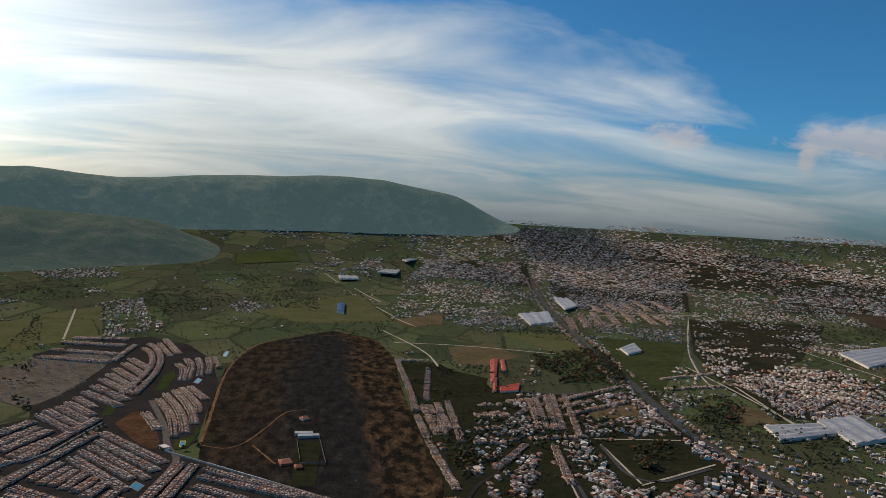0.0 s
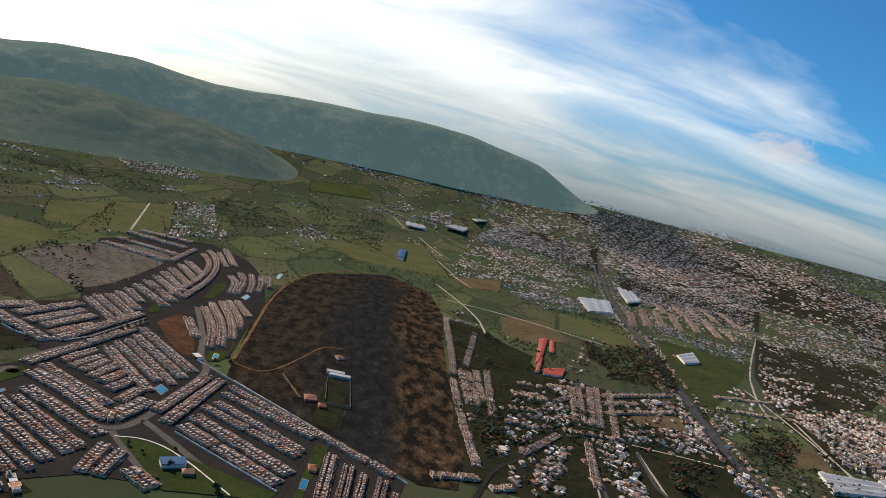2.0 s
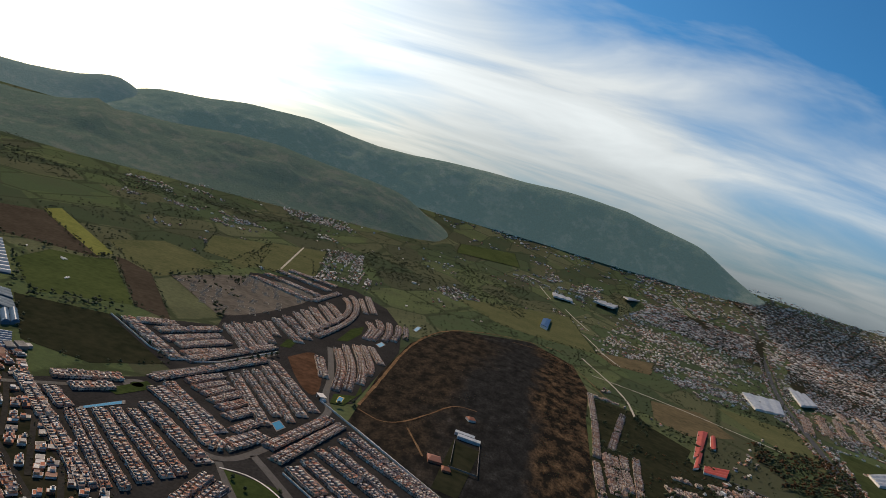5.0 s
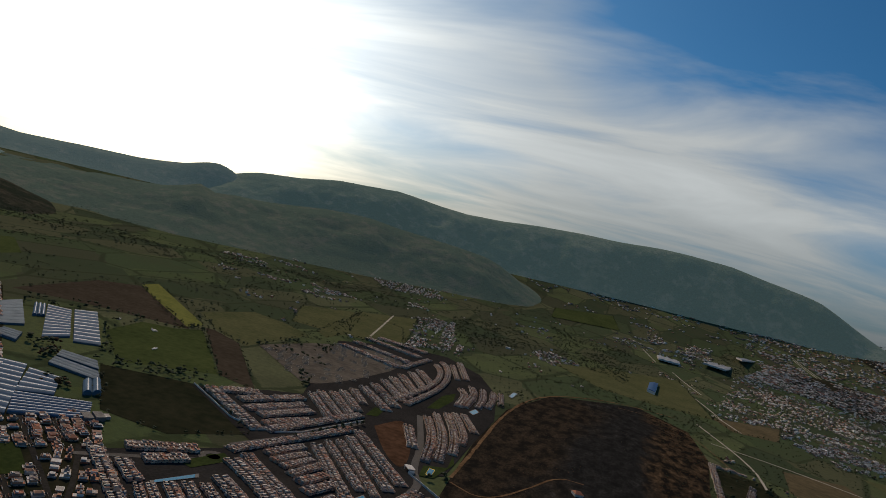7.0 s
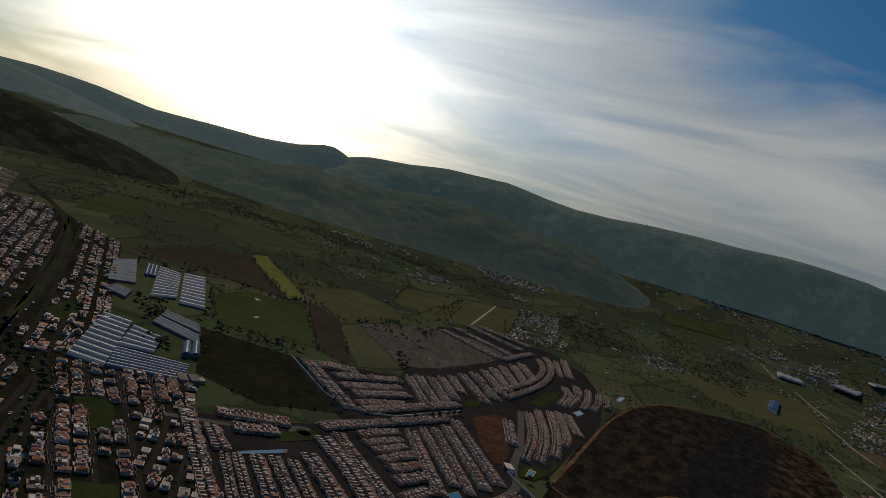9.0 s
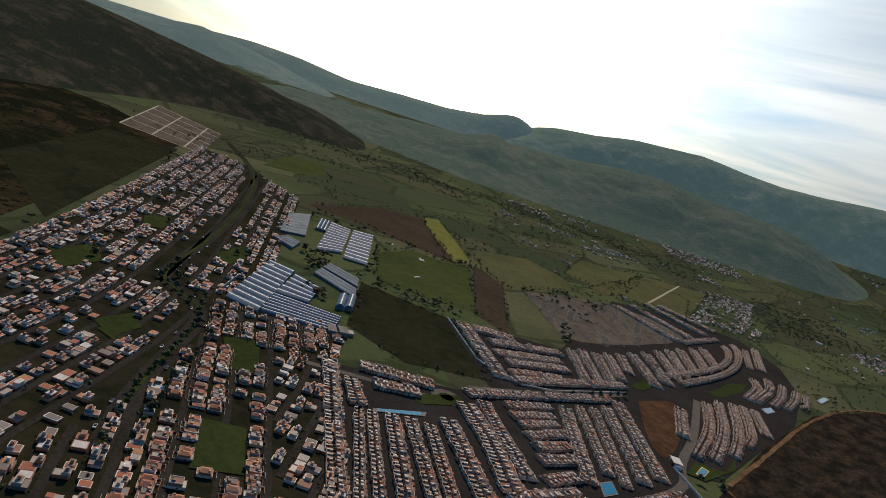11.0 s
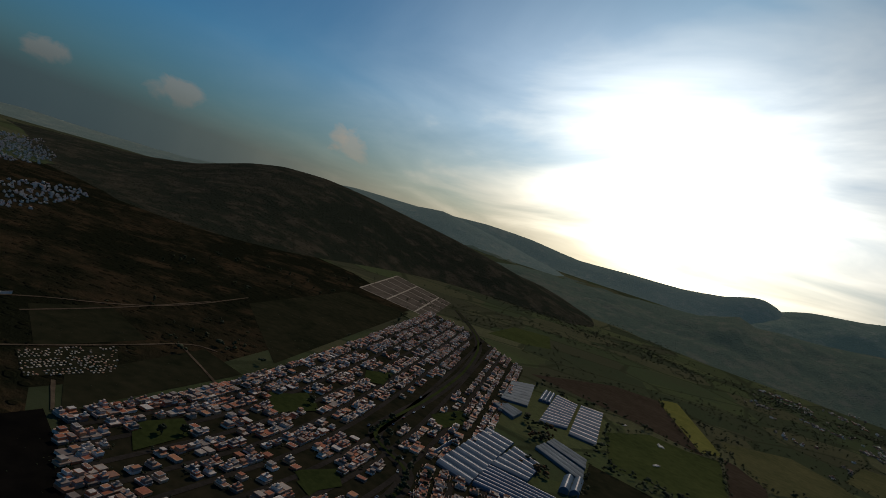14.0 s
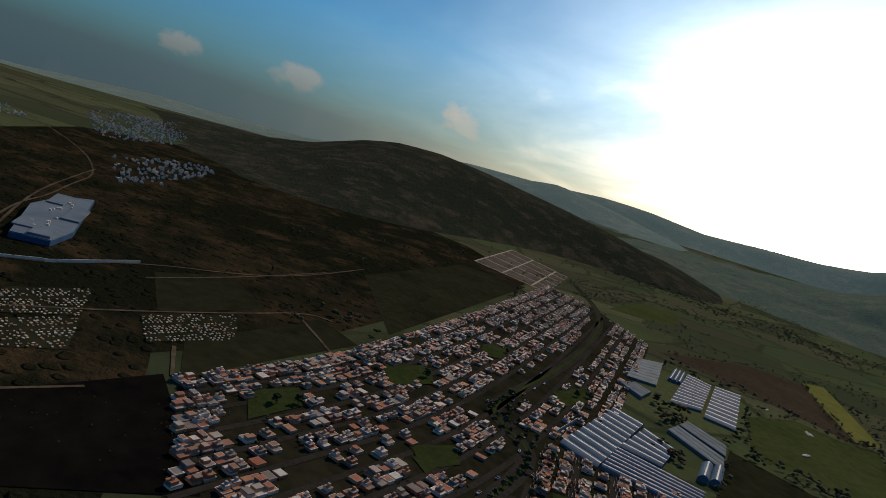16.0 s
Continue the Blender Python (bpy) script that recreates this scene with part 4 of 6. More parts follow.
def shrink(poly, k):
    cx, cy = sum(p[0] for p in poly) / len(poly), sum(p[1] for p in poly) / len(poly)
    return [(cx + (x - cx) * k, cy + (y - cy) * k) for x, y in poly]


rng = random.Random(11)

# ---------------------------------------------------------------- fields, tracks and roads
FIELD_LABELS = {"yellow": "strip of yellow flowering crop", "green": "field of green crop", "brown": "ploughed brown field", "olive": "olive-green pasture with faint rows",
                "dark": "rough dark scrub land", "dry": "field of dry yellow grass", "meadow": "dark green meadow beside the highway"}
for i, (kind, *poly) in enumerate(FIELDS + FIELDS_EAST):
    sheet("field", poly, 0.15 + 0.012 * i, MAT[kind], FIELD_LABELS[kind], "field")
for i, poly in enumerate(ESTATE_PAVING):
    sheet("pavement", poly, 0.5 + 0.03 * i, MAT["street"], "worn asphalt streets between the rows of houses", "pavement")
for i, poly in enumerate(BARE_SOIL):
    sheet("bare_ground", smooth_line(list(poly) + [poly[0]], 20.0)[:-1], 0.7, MAT["redsoil" if i == 0 else "greysoil"], "bare reddish building land" if i == 0 else "levelled grey building plots with tracks", "ground")
for i, poly in enumerate(LAWNS):
    sheet("lawn", poly, 0.8 + 0.02 * i, MAT["lawn"], "mown green grass beside the estate road", "lawn")
burnt_poly = BURNT_EDGE[0] + BURNT_EDGE[1][1:-1]
sheet("burnt_ground", burnt_poly, 0.6, MAT["burnt"], "burnt scrub with patches of brown dry grass", "ground", 30.0)
for i, line in enumerate(DIRT_TRACKS):
    strip("dirt_track", line, 4.6 if i == 0 else 2.6, 1.0 + 0.02 * i, MAT["hilltrack"], "brown winding dirt track on the burnt hill", "track", ragged=0.9)
for line in HIGHWAY:
    strip("highway", line, 17.0, 0.7, MAT["asphalt"], "straight grey highway through the town")
for i, line in enumerate(LANES):
    strip("lane", line, 5.0, 0.6 + 0.012 * i, MAT["palelane" if line[0][1] > 1200 else "street"], "pale gravel lane between fields" if line[0][1] > 1200 else "narrow dark lane beside the houses", "lane", ragged=0.3)
for i, line in enumerate(TOWN_STREETS):
    strip("street", line, 6.0, 0.62 + 0.012 * i, MAT["palelane" if i in (1, 2) else "asphalt"], "pale dusty street between town blocks" if i in (1, 2) else "grey street between town blocks", "street")
for i, line in enumerate(TOWN_LANES):
    strip("dirt_lane", line, 3.6 if line[0][1] < 1200 else 5.5, 0.66 + 0.01 * i, MAT["palelane"], "pale dirt lane between walled plots", "lane", ragged=0.3)
for i, line in enumerate(LANES_WEST):
    strip("farm_track", line, 2.6, 0.6 + 0.012 * i, MAT["farmtrack"], "narrow pale farm track over the dry land", "track", ragged=0.4)
sheet("rough_ground", [(156, 730), (157, 1076), (178, 1502), (269, 1506), (350, 1266), (479, 1237), (636, 1260), (605, 985), (610, 820), (625, 707)], 0.02, MAT["dark"], "dark rough ground between the rows of houses", "ground")
for i, (kind, *poly) in enumerate(DISTRICTS[:9]):
    sheet("town_ground", poly, 0.04 + 0.006 * i, MAT["dust"], "dusty streets and yards of the town" if kind == "dense" else "dry plots between scattered houses", "ground", 130.0)
sheet("west_land", [(-567, 355), (-650, 461), (-828, 605), (-1275, 961), (-1517, 928), (-1360, 702), (-1247, 488), (-1141, 320), (-1176, 176), (-888, 75), (-578, 139), (-380, 226), (-371, 353), (-454, 360)], 0.08, MAT["westland"], "dark brown dry land with scrub and old furrows", "ground")
sheet("west_plain", [(-675, 222), (-1316, -1), (-1739, 72), (-1974, 280), (-2050, 520), (-1750, 800), (-1560, 930), (-1300, 960), (-1019, 576), (-786, 349)], 0.05, MAT["westland"], "dark brown plain of dry grass below the hill", "ground", 130.0)
# the walled dark field; corner shade is painted into its colour
sheet("black_field", [(-469, 278), (-536, 366), (-407, 396), (-393, 298)], 0.48, MAT["shadedsoil"], "dark field behind a low wall, blackened with painted corner shade", "field")
for line, wide in ESTATE_ROADS:
    strip("estate_road", line, wide, 0.72, MAT["avenue"], "grey paved avenue inside the estate", "road")
ring = [(-340 + 11 * math.cos(k * 0.2618), 761 + 11 * math.sin(k * 0.2618)) for k in range(25)]
strip("roundabout", ring, 7.0, 0.76, MAT["avenue"], "small roundabout of the estate avenue", "road")
sheet("roundabout_lawn", [(-340 + 6.5 * math.cos(k * 0.524), 761 + 6.5 * math.sin(k * 0.524)) for k in range(12)], 0.9, MAT["lawn"], "round grass island of the roundabout", "lawn")
sub_poly = SUBDIVISION[0]
sheet("subdivision_ground", list(sub_poly), 0.3, MAT["lotsoil"], "dry lots and streets of the housing subdivision", "ground")
for line in BOULEVARD:
    strip("boulevard", line, 13.0, 0.6, MAT["lotstreet"], "wide divided boulevard with a planted strip", "road")
    strip("median", line, 3.6, 0.75, MAT["lawn"], "planted strip in the middle of the boulevard", "median")
for i, poly in enumerate(PARKS):
    sheet("park", poly, 0.8 + 0.02 * i, MAT["lawn"], "small green park among the houses", "park")
for poly in PLANTED:
    sheet("planted_plot", poly, 0.4, MAT["dark"], "dark plot set with pale bushes", "field")
for poly in PEGGED_OUT:
    sheet("building_plots", poly, 0.5, MAT["greysoil"], "cleared land laid out in building plots", "ground")

# ---------------------------------------------------------------- row houses


def stepped(name, xs, ys, height, mats_of, materials, bands=()):
    """A solid made of one connected skin over a grid of heights. mats_of(i, j) names a cell's top; bands (side, i, z0, z1) are openings."""
    nx, ny = len(xs) - 1, len(ys) - 1
    index, verts, faces, mats = {}, [], [], []

    def vid(x, y, z):
        key = (round(x, 3), round(y, 3), round(z, 3))
        if key not in index:
            index[key] = len(verts)
            verts.append(key)
        return index[key]

    H = lambda i, j: height[j][i] if 0 <= i < nx and 0 <= j < ny else 0.0

    def wall(p, q, lo, hi, cuts, mat):
        zs = sorted({lo, hi, *[z for c in cuts for z in c if lo < z < hi]})
        for z0, z1 in zip(zs, zs[1:]):
            open_ = any(c[0] <= z0 and z1 <= c[1] for c in cuts)
            faces.append((vid(*p, z0), vid(*q, z0), vid(*q, z1), vid(*p, z1)))
            mats.append(2 if open_ else mat)

    for j in range(ny):
        for i in range(nx):
            h = H(i, j)
            if h <= 0:
                continue
            x0, x1, y0, y1 = xs[i], xs[i + 1], ys[j], ys[j + 1]
            faces.append((vid(x0, y0, h), vid(x1, y0, h), vid(x1, y1, h), vid(x0, y1, h)))
            mats.append(mats_of(i, j))
            side = mats_of(i, j) if mats_of(i, j) > 2 else 0
            for p, q, g, tag in (((x1, y0), (x1, y1), H(i + 1, j), "e"), ((x0, y1), (x0, y0), H(i - 1, j), "w"), ((x1, y1), (x0, y1), H(i, j + 1), "n"), ((x0, y0), (x1, y0), H(i, j - 1), "s")):
                if g < h - 0.001:
                    wall(p, q, g, h, [(z0, z1) for t, k, z0, z1 in bands if t == tag and k == (i if tag in "ns" else j)], side)
    return mesh_data(name, verts, faces, materials, mats)


def unit_mesh(seed):
    """Two terraced houses back to back: parapet roofs, stair heads, tanks, a dark yard between, porch and windows."""
    r = random.Random(seed)
    xs = [-2.7, -2.45, -0.9, 0.9, 2.45, 2.7]
    ys = [-5.0, -4.75, -3.4, -1.4, 0.9, 3.0, 4.75, 5.0, 7.2]
    p, f = 6.3, 5.6
    rows = [[f] * 5 for _ in range(8)]
    rows[0] = rows[6] = [p] * 5
    rows[3] = [2.6] + [0.3] * 3 + [2.6]
    rows[7] = [2.7, 2.7, 2.7, 0, 0] if seed % 2 else [0, 0, 2.7, 2.7, 2.7]
    rows[2][r.choice((1, 2, 3))] = 7.3
    rows[4][r.choice((1, 2, 3))] = 7.3
    rows[1][r.choice((1, 3))] = 7.0
    if seed == 2:
        rows[1][1:4] = [3.0] * 3
    if seed in (1, 4):
        rows[5][1] = rows[5][2] = 7.4
    top = lambda i, j: 3 if rows[j][i] == 7.0 else 4 if rows[j][i] == 7.3 else 0 if rows[j][i] == p else 1
    bands = [("n", 1, 3.6, 4.9), ("n", 3, 3.6, 4.9), ("s", 1, 3.6, 4.9), ("s", 3, 3.6, 4.9), ("s", 3, 0.8, 2.2)]
    return stepped("house_unit", xs, ys, rows, top, [MAT["rowwall"], MAT["rowroof"], MAT["pane"], MAT["tank"], MAT["rowtrim"]], bands)


UNITS = [unit_mesh(s) for s in range(5)]


def offset_line(points, off):
    pts = smooth_line(points, 9.0)
    out = []
    for i, (x, y) in enumerate(pts):
        x0, y0 = pts[max(0, i - 1)]
        x1, y1 = pts[min(len(pts) - 1, i + 1)]
        d = math.hypot(x1 - x0, y1 - y0) or 1
        out.append((x - (y1 - y0) / d * off, y + (x1 - x0) / d * off))
    return out


def terrace(points, off, facing, label, depth=1.0, width=4.3, group="terraces of the estate", tall=1.0, loose=0.02):
    """A row of joined houses along a line."""
    line = offset_line(points, off)
    spots = along(line, width)
    if not spots:
        return
    x, y, _ = spots[0]
    base = new("terrace", None)
    base.matrix_basis = pose(x, y, land(x, y))
    tagged(base, label, "terraced houses", group)
    inv = base.matrix_basis.inverted()
    for px, py, a in spots:
        if rng.random() < loose:
            continue
        push = rng.uniform(-14, 14) * loose
        px, py = px - math.sin(a) * push, py + math.cos(a) * push
        m = Matrix.LocRotScale((px, py, land(px, py)), Euler((0, 0, a + (math.pi if facing < 0 else 0))), (width / 5.4 * 0.95, depth * rng.choice((0.92, 1.0, 1.0, 1.06)), tall * rng.choice((0.9, 1.0, 1.0, 1.14) if loose < 0.05 else (0.55, 0.6, 1.0, 1.05, 1.2))))
        part("house_unit", rng.choice(UNITS), base, inv @ m)


def rows_of(rows, label, depth=1.0, gap=10.4, width=4.3, group="terraces of the estate", tall=1.0, loose=0.10):
    for kind, *pts in rows:
        if kind == "D":
            terrace(pts, gap / 2, 1, label, depth, width, group, tall, loose)
            terrace(pts, -gap / 2, -1, label, depth, width, group, tall, loose)
        else:
            terrace(pts, 0.0, 1, label, depth, width, group, tall, loose)


for rows, label in ((ESTATE_WEST, "row of joined two-storey houses, salmon walls and flat roofs"), (ESTATE_MID, "row of joined houses with cream parapets and reddish roofs"),
                    (ESTATE_SOUTH, "row of joined pink and cream houses near the lawn"), (ESTATE_NORTH, "row of joined cream houses inside the perimeter wall"),
                    (ESTATE_ARC, "row of joined cream houses round the small plaza"), (ESTATE_EAST, "curved row of joined pale houses lit by the low sun")):
    for deep, *pts in rows:
        terrace(pts, 0.0, 1, label, deep / 11.6, 5.2, tall=0.6)
rows_of(TOWN_ROWS, "row of joined white and brick town houses", 1.0, 11.0, 5.0, "rows of town houses", 0.62, 0.06)
rows_of(TOWN_GRID, "long row of white joined houses beside the highway", 1.0, 12.5, 7.5, "rows of town houses", 0.8, 0.06)

for line in PERIMETER_WALL[4:]:
    strip("kerb", line, 1.6, 0.95, MAT["whitewall"], "pale kerb along the curved estate road", "kerb")
for line in PERIMETER_WALL[:4]:
    pts = smooth_line(line, 15)
    v, f = [], []
    for (x0, y0), (x1, y1) in zip(pts, pts[1:]):
        d = math.hypot(x1 - x0, y1 - y0)
        box_into(v, f, (x0 + x1) / 2, (y0 + y1) / 2, land(x0, y0), d + 0.1, 0.5, 2.2, math.atan2(y1 - y0, x1 - x0))
    tagged(mesh_object("perimeter_wall", v, f, MAT["whitewall"]), "long white perimeter wall of the estate", "wall", kind="structure")

# ---------------------------------------------------------------- pools and playground
for i, poly in enumerate(shrink(q, 0.8) for q in POOLS):
    sheet("swimming_pool", poly, 1.1, MAT["pool"], "blue swimming pool in a paved yard", "pool")
    cx, cy = sum(p[0] for p in poly) / len(poly), sum(p[1] for p in poly) / len(poly)
    rim = [(cx + (x - cx) * 1.2, cy + (y - cy) * 1.2) for x, y in poly]
    sheet("pool_terrace", rim, 1.0 + 0.005 * i, MAT["yellowpaint" if i == 2 else "greywall"], "paved terrace round a pool", "terrace")


def mesh_part(name, verts, faces, mat, parent, label="", smooth=False):
    ob = mesh_object(name, verts, faces, mat, smooth, parent)
    return tagged(ob, label)


# ---------------------------------------------------------------- greenhouses


def greenhouse(a, b, c, d, bays, label, height=2.2, crown=1.6, mat="glassroof"):
    """Rows of vaulted bays: each bay runs from the side a-d to the side b-c."""
    ax, ay = a
    base = new("greenhouse", None)
    base.matrix_basis = pose(ax, ay, land(ax, ay))
    tagged(base, label, "greenhouse", "greenhouses of the nursery")
    mix = lambda p, q, t: (p[0] + (q[0] - p[0]) * t - 0.0, p[1] + (q[1] - p[1]) * t)
    seg = 7
    for i in range(bays):
        t0, t1 = (i + 0.02) / bays, (i + 0.98) / bays
        p0, p1, q0, q1 = mix(a, d, t0), mix(a, d, t1), mix(b, c, t0), mix(b, c, t1)
        v, f = [], []
        for s in range(seg + 1):
            u = s / seg
            z = height + crown * math.sin(math.pi * u) ** 0.8
            for p, q in ((p0, p1), (q0, q1)):
                m = mix(p, q, u)
                v.append((m[0] - ax, m[1] - ay, z))
        for s in range(seg):
            f.append((2 * s, 2 * s + 1, 2 * s + 3, 2 * s + 2))
        f.append(tuple(2 * s for s in range(seg, -1, -1)))
        f.append(tuple(2 * s + 1 for s in range(seg + 1)))
        # the middle strip of each higher vault is paler than the rest
        part("roof_bay", mesh_data("roof_bay", v, f, [MAT[mat], MAT["ridgefilm"]], [1 if s == 3 and crown > 1 else 0 for s in range(seg)] + [0, 0]), base)
        v2, f2 = [], []
        for k, (p, q) in enumerate(((p0, p1), (q0, q1))):
            j = len(v2)
            v2 += [(p[0] - ax, p[1] - ay, 0), (q[0] - ax, q[1] - ay, 0), (q[0] - ax, q[1] - ay, height), (p[0] - ax, p[1] - ay, height)]
            f2.append((j, j + 1, j + 2, j + 3))
        v2 += [v2[0], v2[4], v2[7], v2[3]]
        f2.append((8, 9, 10, 11))
        mesh_part("side_wall", v2, f2, MAT["bluefilm"], base)


greenhouse((-541, 656), (-508, 671), (-619, 788), (-650, 774), 10, "large greenhouse with rows of pale vaulted film roofs")
greenhouse((-555, 720), (-529, 744), (-571, 790), (-609, 783), 5, "greenhouse block with ribbed white roofs")
greenhouse((-510, 675), (-463, 726), (-496, 762), (-552, 717), 7, "long greenhouse with bright ridges beside the houses")
greenhouse((-708, 883), (-700, 921), (-819, 1033), (-851, 1018), 11, "long greenhouse with narrow white roof bays")
greenhouse((-681, 909), (-658, 933), (-806, 1072), (-822, 1042), 10, "long greenhouse beside the green field")
greenhouse((-772, 866), (-760, 901), (-878, 995), (-874, 950), 8, "blue-grey greenhouse with a smooth film roof", 2.8, 0.5, "bluefilm")
greenhouse((-803, 949), (-860, 1001), (-849, 1013), (-795, 964), 3, "three small white plastic tunnels", 2.0, 2.6)
greenhouse((-617, 814), (-544, 820), (-573, 845), (-634, 839), 3, "low slanting greenhouse with grey roofs", 2.8, 0.7, "bluefilm")
greenhouse((-637, 843), (-578, 851), (-605, 875), (-653, 866), 3, "low grey greenhouse beside the yard", 2.8, 0.7, "bluefilm")
greenhouse((-739, 834), (-699, 838), (-725, 869), (-749, 863), 4, "small greenhouse with weathered roofs", 3.5, 0.8, "bluefilm")
greenhouse((-521, 773), (-551, 802), (-546, 823), (-513, 791), 2, "pair of white vaulted store sheds", 3.5, 3.0)
greenhouse((-554, 659), (-589, 696), (-597, 702), (-563, 665), 1, "single white plastic tunnel beside the houses", 1.5, 3.5)

# ---------------------------------------------------------------- sheds, school, mall


def prism(name, poly, z0, h, mat, parent, label=""):
    n = len(poly)
    v = [(x, y, z0) for x, y in poly] + [(x, y, z0 + h) for x, y in poly]
    f = [(i, (i + 1) % n, n + (i + 1) % n, n + i) for i in range(n)] + [tuple(range(n, 2 * n)), tuple(range(n - 1, -1, -1))]
    area = sum(poly[i][0] * poly[(i + 1) % n][1] - poly[(i + 1) % n][0] * poly[i][1] for i in range(n))
    if area < 0:
        f = [tuple(reversed(q)) for q in f]
    return mesh_part(name, v, f, mat, parent, label)


def shed(poly, kind):
    look_of = {"warehouse": ("metalroof", "whitewall", 5.5, "white warehouse with a ribbed metal roof"), "hall": ("metalroof", "whitewall", 6, "large factory hall with pale metal roofs"),
               "school": ("redroof", "whitewall", 3.4, "long school building with a red sheet roof"), "blue": ("bluepaint", "whitewall", 8, "shed with a bright blue roof"),
               "terraces": ("metalroof", "whitewall", 7, "white housing blocks in parallel rows")}
    roof, wall, h, label = look_of[kind]
    x, y = sum(p[0] for p in poly) / 4, sum(p[1] for p in poly) / 4
    base = new(kind if kind not in ("blue", "terraces") else "shed" if kind == "blue" else "housing_block", None)
    base.matrix_basis = pose(x, y, land(x, y))
    tagged(base, label, "building")
    a, b, c, d = [(px - x, py - y) for px, py in poly]
    long_ab = math.dist(a, b) > math.dist(a, d)
    if not long_ab:
        a, b, c, d = b, c, d, a
    width = math.dist(a, d)
    prism("wall_block", [a, b, c, d], 0, h, MAT[wall], base)
    mix = lambda p, q, t: (p[0] + (q[0] - p[0]) * t, p[1] + (q[1] - p[1]) * t)
    n = 1 if width < 35 else 3 if kind != "terraces" else 5
    for i in range(n):
        p0, p1, q0, q1 = mix(a, d, i / n), mix(a, d, (i + 1) / n), mix(b, c, i / n), mix(b, c, (i + 1) / n)
        mp, mq = mix(p0, p1, 0.5), mix(q0, q1, 0.5)
        rise = min(2.0, width / n * 0.07)
        v = [(*p0, h + 0.05), (*p1, h + 0.05), (*mp, h + rise), (*q0, h + 0.05), (*q1, h + 0.05), (*mq, h + rise)]
        f = [(0, 3, 5, 2), (2, 5, 4, 1), (0, 2, 1), (3, 4, 5)]
        mesh_part("roof", v, f, MAT[roof], base)
    # doors along one long side
    e = Vector((b[0] - a[0], b[1] - a[1]))
    L, ang = e.length, math.atan2(e.y, e.x)
    for k in range(max(1, min(5, int(L / 25)))):
        t = (k + 0.5) / max(1, min(5, int(L / 25)))
        px, py = a[0] + e.x * t, a[1] + e.y * t
        v, f = [], []
        box_into(v, f, px, py, 0.0, 5.0, 0.3, 3.6 if h > 5.2 else 2.4, ang)
        mesh_part("door", v, f, MAT["tank"], base)


for kind, *poly in BIG_SHEDS:
    shed(poly, kind)

mall_poly = MALL[0]
mx, my = sum(p[0] for p in mall_poly) / 6, sum(p[1] for p in mall_poly) / 6
mall = new("shopping_hall", None)
mall.matrix_basis = pose(mx, my, land(mx, my))
tagged(mall, "big shopping hall with blue walls and a pale flat roof", "building")
body = [(x - mx, y - my) for x, y in mall_poly]
prism("wall_block", body, 0, 5, MAT["bluepaint"], mall, "blue clad walls")
prism("roof", shrink(body, 0.985), 5.05, 0.8, MAT["membrane"], mall, "pale roof membrane")
for u, w, lx, ly, up in ((-0.36, -13, 52, 16, 2.4), (-0.08, 15, 60, 17, 3.0), (0.26, -9, 40, 22, 2.0), (0.40, 8, 26, 18, 3.4)):
    v, f = [], []
    box_into(v, f, u * 205, w, 5.9, lx, ly, up * 0.6, 0.02)
    mesh_part("roof_block", v, f, MAT["membrane"], mall)
for k in range(14):
    v, f = [], []
    box_into(v, f, rng.uniform(-85, 85), rng.uniform(-12, 14), 5.9, 3, 2.2, 1.4, 0.02)
    mesh_part("roof_vent", v, f, MAT["whitewall"], mall)

# ---------------------------------------------------------------- detached houses


